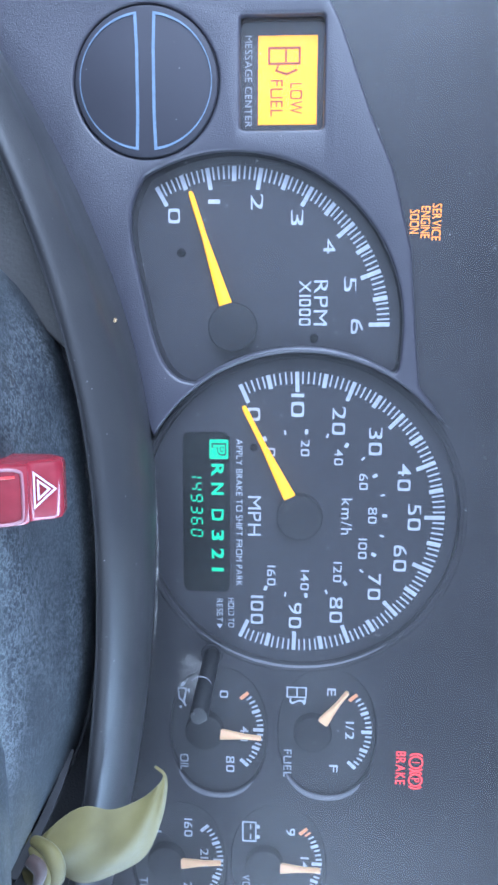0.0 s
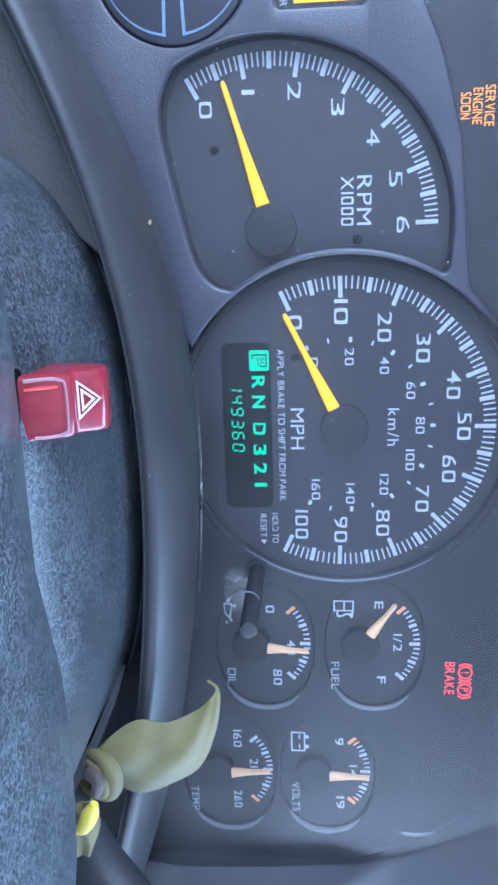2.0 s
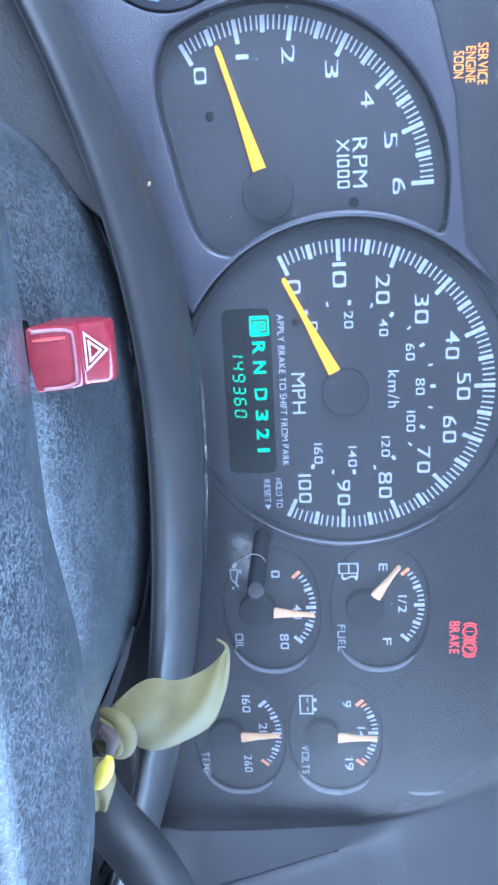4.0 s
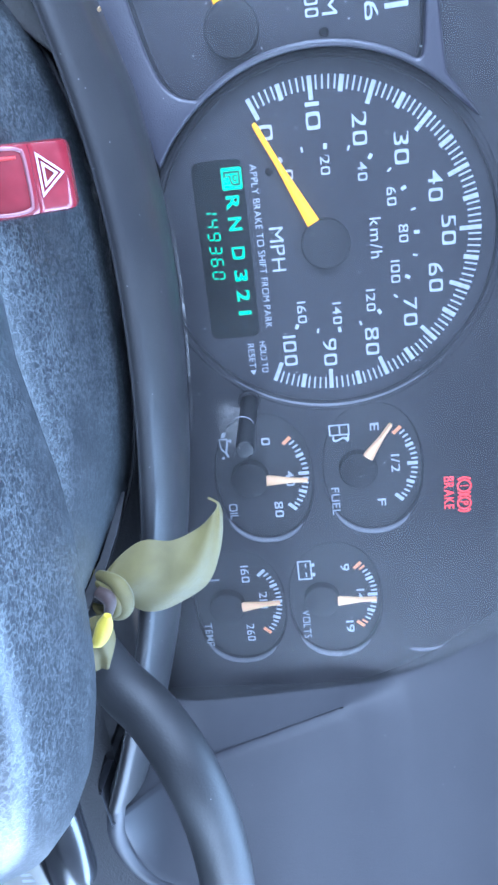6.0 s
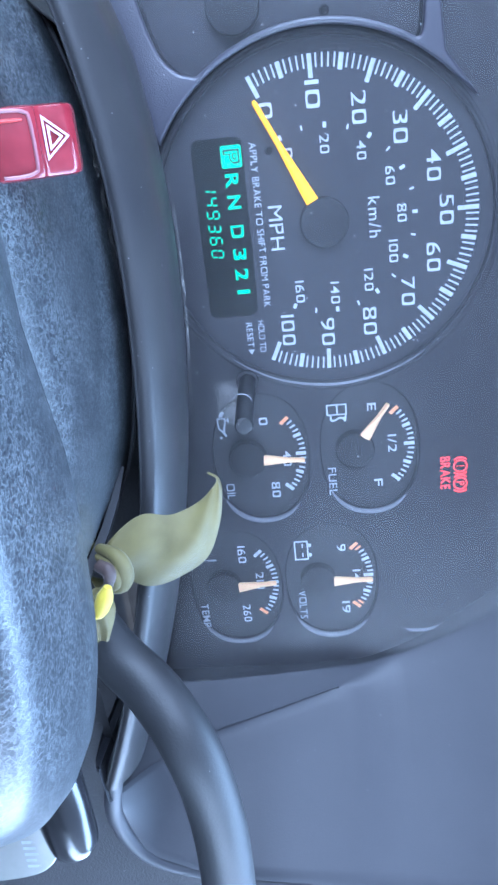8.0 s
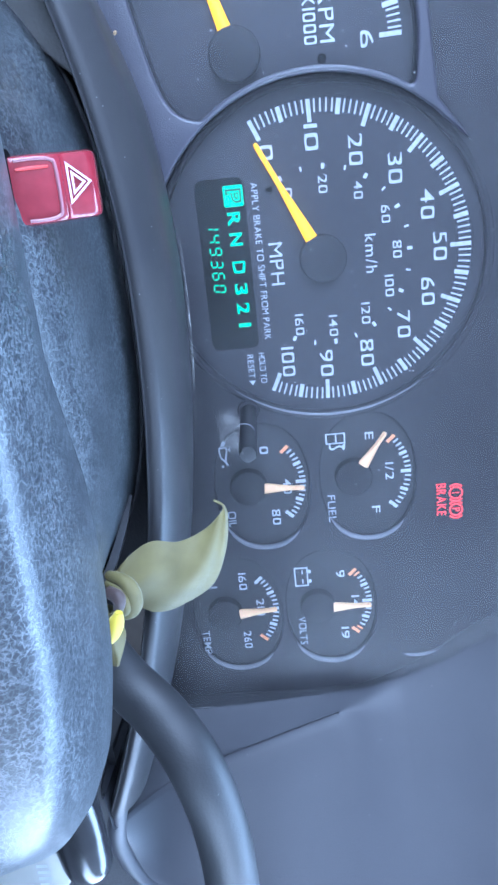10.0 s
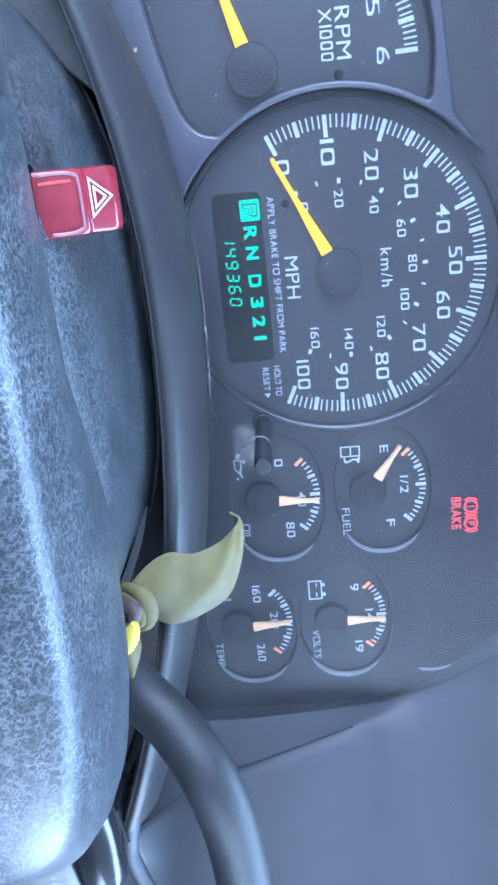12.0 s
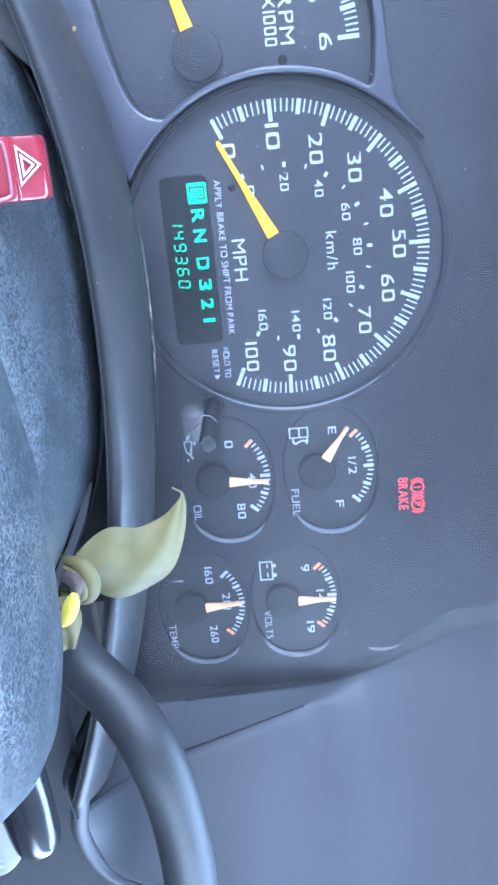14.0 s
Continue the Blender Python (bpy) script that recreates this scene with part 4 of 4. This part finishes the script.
def tri_down(s, dz=0.0):
    return [(x, z + dz) for x, z in tri(s)]


part("triangle_mark", on_switch([tri(1.0), tri_down(0.80)]), SYMBOL, hazard)
part("triangle_mark", on_switch([tri_down(0.58), tri_down(0.36)]), SYMBOL, hazard)
# solid near-black block for the shadow round the switch's foot
part("switch_slot_shade", block(-0.0480, -0.0272, -0.1415, -0.1345, -0.082, -0.0740, 0.0016), HOLLOW_SHADE, column)

# ---------------------------------------------------------------- key and ribbon
key = thing("ignition_key", "worn nickel ignition key in the side of the column", "key")
bow = outline([soften([(0.108, -0.125), (0.108, -0.092), (0.128, -0.0865), (0.142, -0.089), (0.148, -0.098), (0.149, -0.125)], 3), soften([(0.118, -0.124), (0.118, -0.112), (0.141, -0.110), (0.141, -0.124)], 2)], 0.0014, 0.0006, 2)
bow.transform(pose(0, -0.157, 0))
part("bow", bow, STEEL, key)
for k, w in enumerate((0.0018, 0.0012, 0.0020, 0.0014, 0.0017)):
    part("engraved_bar", block(0.1340 + 0.0022 * k, 0.1340 + 0.0022 * k + 0.0010, -0.1583, -0.1579, -0.0975, -0.0945 + w * 0.4), GREYINK, key, "", False)

ribbon = thing("ribbon", "sheer yellow-green ribbon knotted round the gear lever", "ribbon")


def strip(left, right, n=28, m=10, bulge=0.0, thick=0.0003):
    """A band of cloth between two edge curves, bowed between them."""
    a, b = spline(left, n), spline(right, n)
    rows = []
    for i, (p, q) in enumerate(zip(a, b)):
        row = []
        for j in range(m + 1):
            u = j / m
            o = Vector((0, -1, 0)) * (bulge * math.sin(math.pi * u) * math.sin(math.pi * min(1, i / n + 0.15)) + 0.0006 * math.sin(9 * u + i * 0.35))
            row.append(p.lerp(q, u) + o)
        rows.append(row)
    bm = grid([row + [q + Vector((0, thick, 0)) for q in reversed(row)] for row in rows], True, True)
    return bm


tail = strip([(0.0850, -0.0885, -0.0815), (0.0794, -0.086, -0.0749), (0.0765, -0.084, -0.0673), (0.0779, -0.082, -0.0585), (0.0758, -0.080, -0.0503), (0.0709, -0.078, -0.0446), (0.0691, -0.076, -0.0437), (0.0681, -0.073, -0.0468)],
             [(0.0880, -0.0885, -0.0784), (0.0956, -0.0880, -0.0775), (0.1019, -0.0858, -0.0700), (0.1021, -0.0830, -0.0605), (0.0960, -0.081, -0.0495), (0.0840, -0.079, -0.0438), (0.0745, -0.0765, -0.0422), (0.0700, -0.0745, -0.0428), (0.0682, -0.073, -0.0462)], 56, 14, 0.0045)
part("tail", tail, RIBBON, ribbon)
tail2 = strip([(0.0870, -0.108, -0.0770), (0.0911, -0.108, -0.0758), (0.0967, -0.109, -0.0754), (0.1057, -0.110, -0.0786)], [(0.0879, -0.109, -0.0830), (0.0931, -0.109, -0.0835), (0.0986, -0.110, -0.0840), (0.1068, -0.110, -0.0845)], 20, 8, 0.002)
part("tail", tail2, RIBBON, ribbon)
knot = tube([(0.0835, -0.090, -0.0880), (0.0838, -0.093, -0.0815), (0.0860, -0.095, -0.0780), (0.0915, -0.095, -0.0772), (0.0958, -0.094, -0.0795), (0.0968, -0.092, -0.0850), (0.0960, -0.090, -0.0910)], (0.0018, 0.0022, 0.0028, 0.0030, 0.0026, 0.0022, 0.002), 44, 14)
knot.transform(pose(0.0005, 0, 0.003))
part("knot", knot, RIBBON, ribbon)
fold = tube([(0.0850, -0.093, -0.0860), (0.0880, -0.0965, -0.0800), (0.0935, -0.0965, -0.0800), (0.0965, -0.094, -0.0850)], (0.0012, 0.0017, 0.0018, 0.0014), 30, 12)
fold.transform(pose(0.0005, 0, 0.003))
part("knot_fold", fold, RIBBON, ribbon)
part("knot_core", tube([(0.0873, -0.0955, -0.0820), (0.0890, -0.0978, -0.0782), (0.0945, -0.0978, -0.0795)], (0.0022, 0.0024, 0.0014), 18, 14), BROWN, ribbon, "brown tag inside the knot")
part("loop", tube([(0.0853, -0.112, -0.0751), (0.0891, -0.112, -0.0767), (0.0937, -0.112, -0.0791), (0.0961, -0.111, -0.0821)], (0.0012, 0.0026, 0.0022, 0.0010), 22, 14), BRIGHT, ribbon, "bright yellow fold")

crumb = thing("crumb", "pale crumb lying on the dash lip", "crumb")
cb = bmesh.new()
bmesh.ops.create_icosphere(cb, subdivisions=1, radius=0.0007, matrix=Matrix.LocRotScale((-0.0785, -0.0600, -0.0596), Euler((0.3, 0.5, 0.2)), (1.2, 1.0, 0.9)))
part("grain", cb, SPECK, crumb)

# dust lying along the foot of the lens and smeared round the reset stem


def dust_material():
    m, n, l, b = material("loose_grey_dust")
    out = n["Material Output"]
    n.remove(b)
    co, no, fine = n.new("ShaderNodeTexCoord"), n.new("ShaderNodeTexNoise"), n.new("ShaderNodeTexNoise")
    no.inputs["Scale"].default_value, no.inputs["Detail"].default_value = 140, 6
    fine.inputs["Scale"].default_value, fine.inputs["Detail"].default_value = 900, 4
    for t in (no, fine):
        l.new(co.outputs["Object"], t.inputs["Vector"])
    edge = n.new("ShaderNodeAttribute")
    edge.attribute_name = "cover"
    mul = n.new("ShaderNodeMath")
    mul.operation = "MULTIPLY"
    l.new(no.outputs["Fac"], mul.inputs[0])
    l.new(fine.outputs["Fac"], mul.inputs[1])
    ramp = n.new("ShaderNodeMapRange")
    ramp.inputs["From Min"].default_value, ramp.inputs["From Max"].default_value = 0.17, 0.42
    l.new(mul.outputs["Value"], ramp.inputs["Value"])
    fac = n.new("ShaderNodeMath")
    fac.operation = "MULTIPLY"
    l.new(ramp.outputs["Result"], fac.inputs[0])
    l.new(edge.outputs["Fac"], fac.inputs[1])
    clear, grey, mix = n.new("ShaderNodeBsdfTransparent"), n.new("ShaderNodeBsdfDiffuse"), n.new("ShaderNodeMixShader")
    grey.inputs["Color"].default_value = (0.36, 0.35, 0.34, 1)
    l.new(fac.outputs["Value"], mix.inputs["Fac"])
    l.new(clear.outputs[0], mix.inputs[1])
    l.new(grey.outputs[0], mix.inputs[2])
    l.new(mix.outputs[0], out.inputs["Surface"])
    return m


DUST = dust_material()


def dust_sheet(name, place, across, along, label):
    """A thin drift of dust, thick in the middle and thinning to its edges."""
    bm = bmesh.new()
    cover = bm.verts.layers.float.new("cover")
    vs = []
    for i in range(across + 1):
        row = []
        for j in range(along + 1):
            u, v = i / across, j / along
            p = bm.verts.new(place(u, v))
            p[cover] = max(0.0, math.sin(math.pi * u) * math.sin(math.pi * v)) ** 1.2
            row.append(p)
        vs.append(row)
    for a, b in zip(vs, vs[1:]):
        for k in range(along):
            bm.faces.new((a[k], a[k + 1], b[k + 1], b[k]))
    ob = new(name, mesh_from(bm, name, DUST))
    ob.matrix_world = CAR
    ob.visible_shadow = False
    return tagged(ob, label, "dust", "", "stuff")


dust_sheet("dust_drift", lambda u, v: (-0.03 + 0.088 * v, -0.0405 - 0.004 * u, lip_height(-0.03 + 0.088 * v) - 0.0006 + 0.0008 * math.sin(math.pi * u)), 6, 40, "grey dust lying along the foot of the lens")
dust_sheet("dust_drift", lambda u, v: (-0.05 + 0.062 * v, -0.0585 - 0.009 * u, -0.1247 + 0.0575 * (1 - abs((-0.051 + 0.062 * v) / 0.105) ** 2.5) ** 0.4 - 0.0010 * u), 6, 40, "brownish dust along the end of the column cover")
dust_sheet("dust_smudge", lambda u, v: (0.0560 + 0.022 * v, -0.0080, -0.0500 + 0.0160 * u), 12, 12, "pale dust smeared round the reset stem")

# ---------------------------------------------------------------- cabin shell and ground, out of view


def shell(name, label, pieces, mat):
    bm = bmesh.new()
    for x0, x1, y0, y1, z0, z1 in pieces:
        bmesh.ops.create_cube(bm, size=1, matrix=Matrix.LocRotScale(((x0 + x1) / 2, (y0 + y1) / 2, (z0 + z1) / 2), None, (x1 - x0, y1 - y0, z1 - z0)))
    ob = new(name, mesh_from(bm, name, mat, False))
    return tagged(ob, label, "car body", "", "structure")


shell("ceiling", "grey cloth headliner above the seats", [(-0.7, 1.2, -1.7, 0.02, 1.76, 1.80)], SHELL)
shell("floor", "dark carpeted cabin floor", [(-0.7, 1.2, -1.7, 0.9, 0.36, 0.40)], CARPET)
shell("wall_left", "grey driver's door with a window opening", [(-0.74, -0.70, -1.7, 0.9, 0.40, 1.22), (-0.74, -0.70, -1.7, -1.05, 1.22, 1.76), (-0.74, -0.70, 0.2, 0.9, 1.22, 1.3)], SHELL)
shell("wall_right", "grey passenger's door with a window opening", [(1.20, 1.24, -1.7, 0.9, 0.40, 1.22), (1.20, 1.24, -1.7, -0.85, 1.22, 1.76), (1.20, 1.24, 0.2, 0.9, 1.22, 1.3)], SHELL)
# rear wall is unseen; its opening is made up for the fill lamp
shell("wall_rear", "grey trimmed rear cabin wall with an opening added for the fill lamp", [(-0.7, 1.2, -1.74, -1.70, 0.40, 1.26), (-0.7, 1.2, -1.74, -1.70, 1.66, 1.76), (-0.7, -0.42, -1.74, -1.70, 1.26, 1.66), (0.92, 1.2, -1.74, -1.70, 1.26, 1.66)], SHELL)
shell("wall_front", "dark firewall below the windscreen", [(-0.7, 1.2, 0.86, 0.90, 0.40, 1.24)], CARPET)
ground = new("ground", mesh_from(grid([[(-400, -400, 0), (400, -400, 0)], [(-400, 400, 0), (400, 400, 0)]]), "ground", ASPHALT))
tagged(ground, "grey asphalt ground outside the car", "ground", "", "structure")
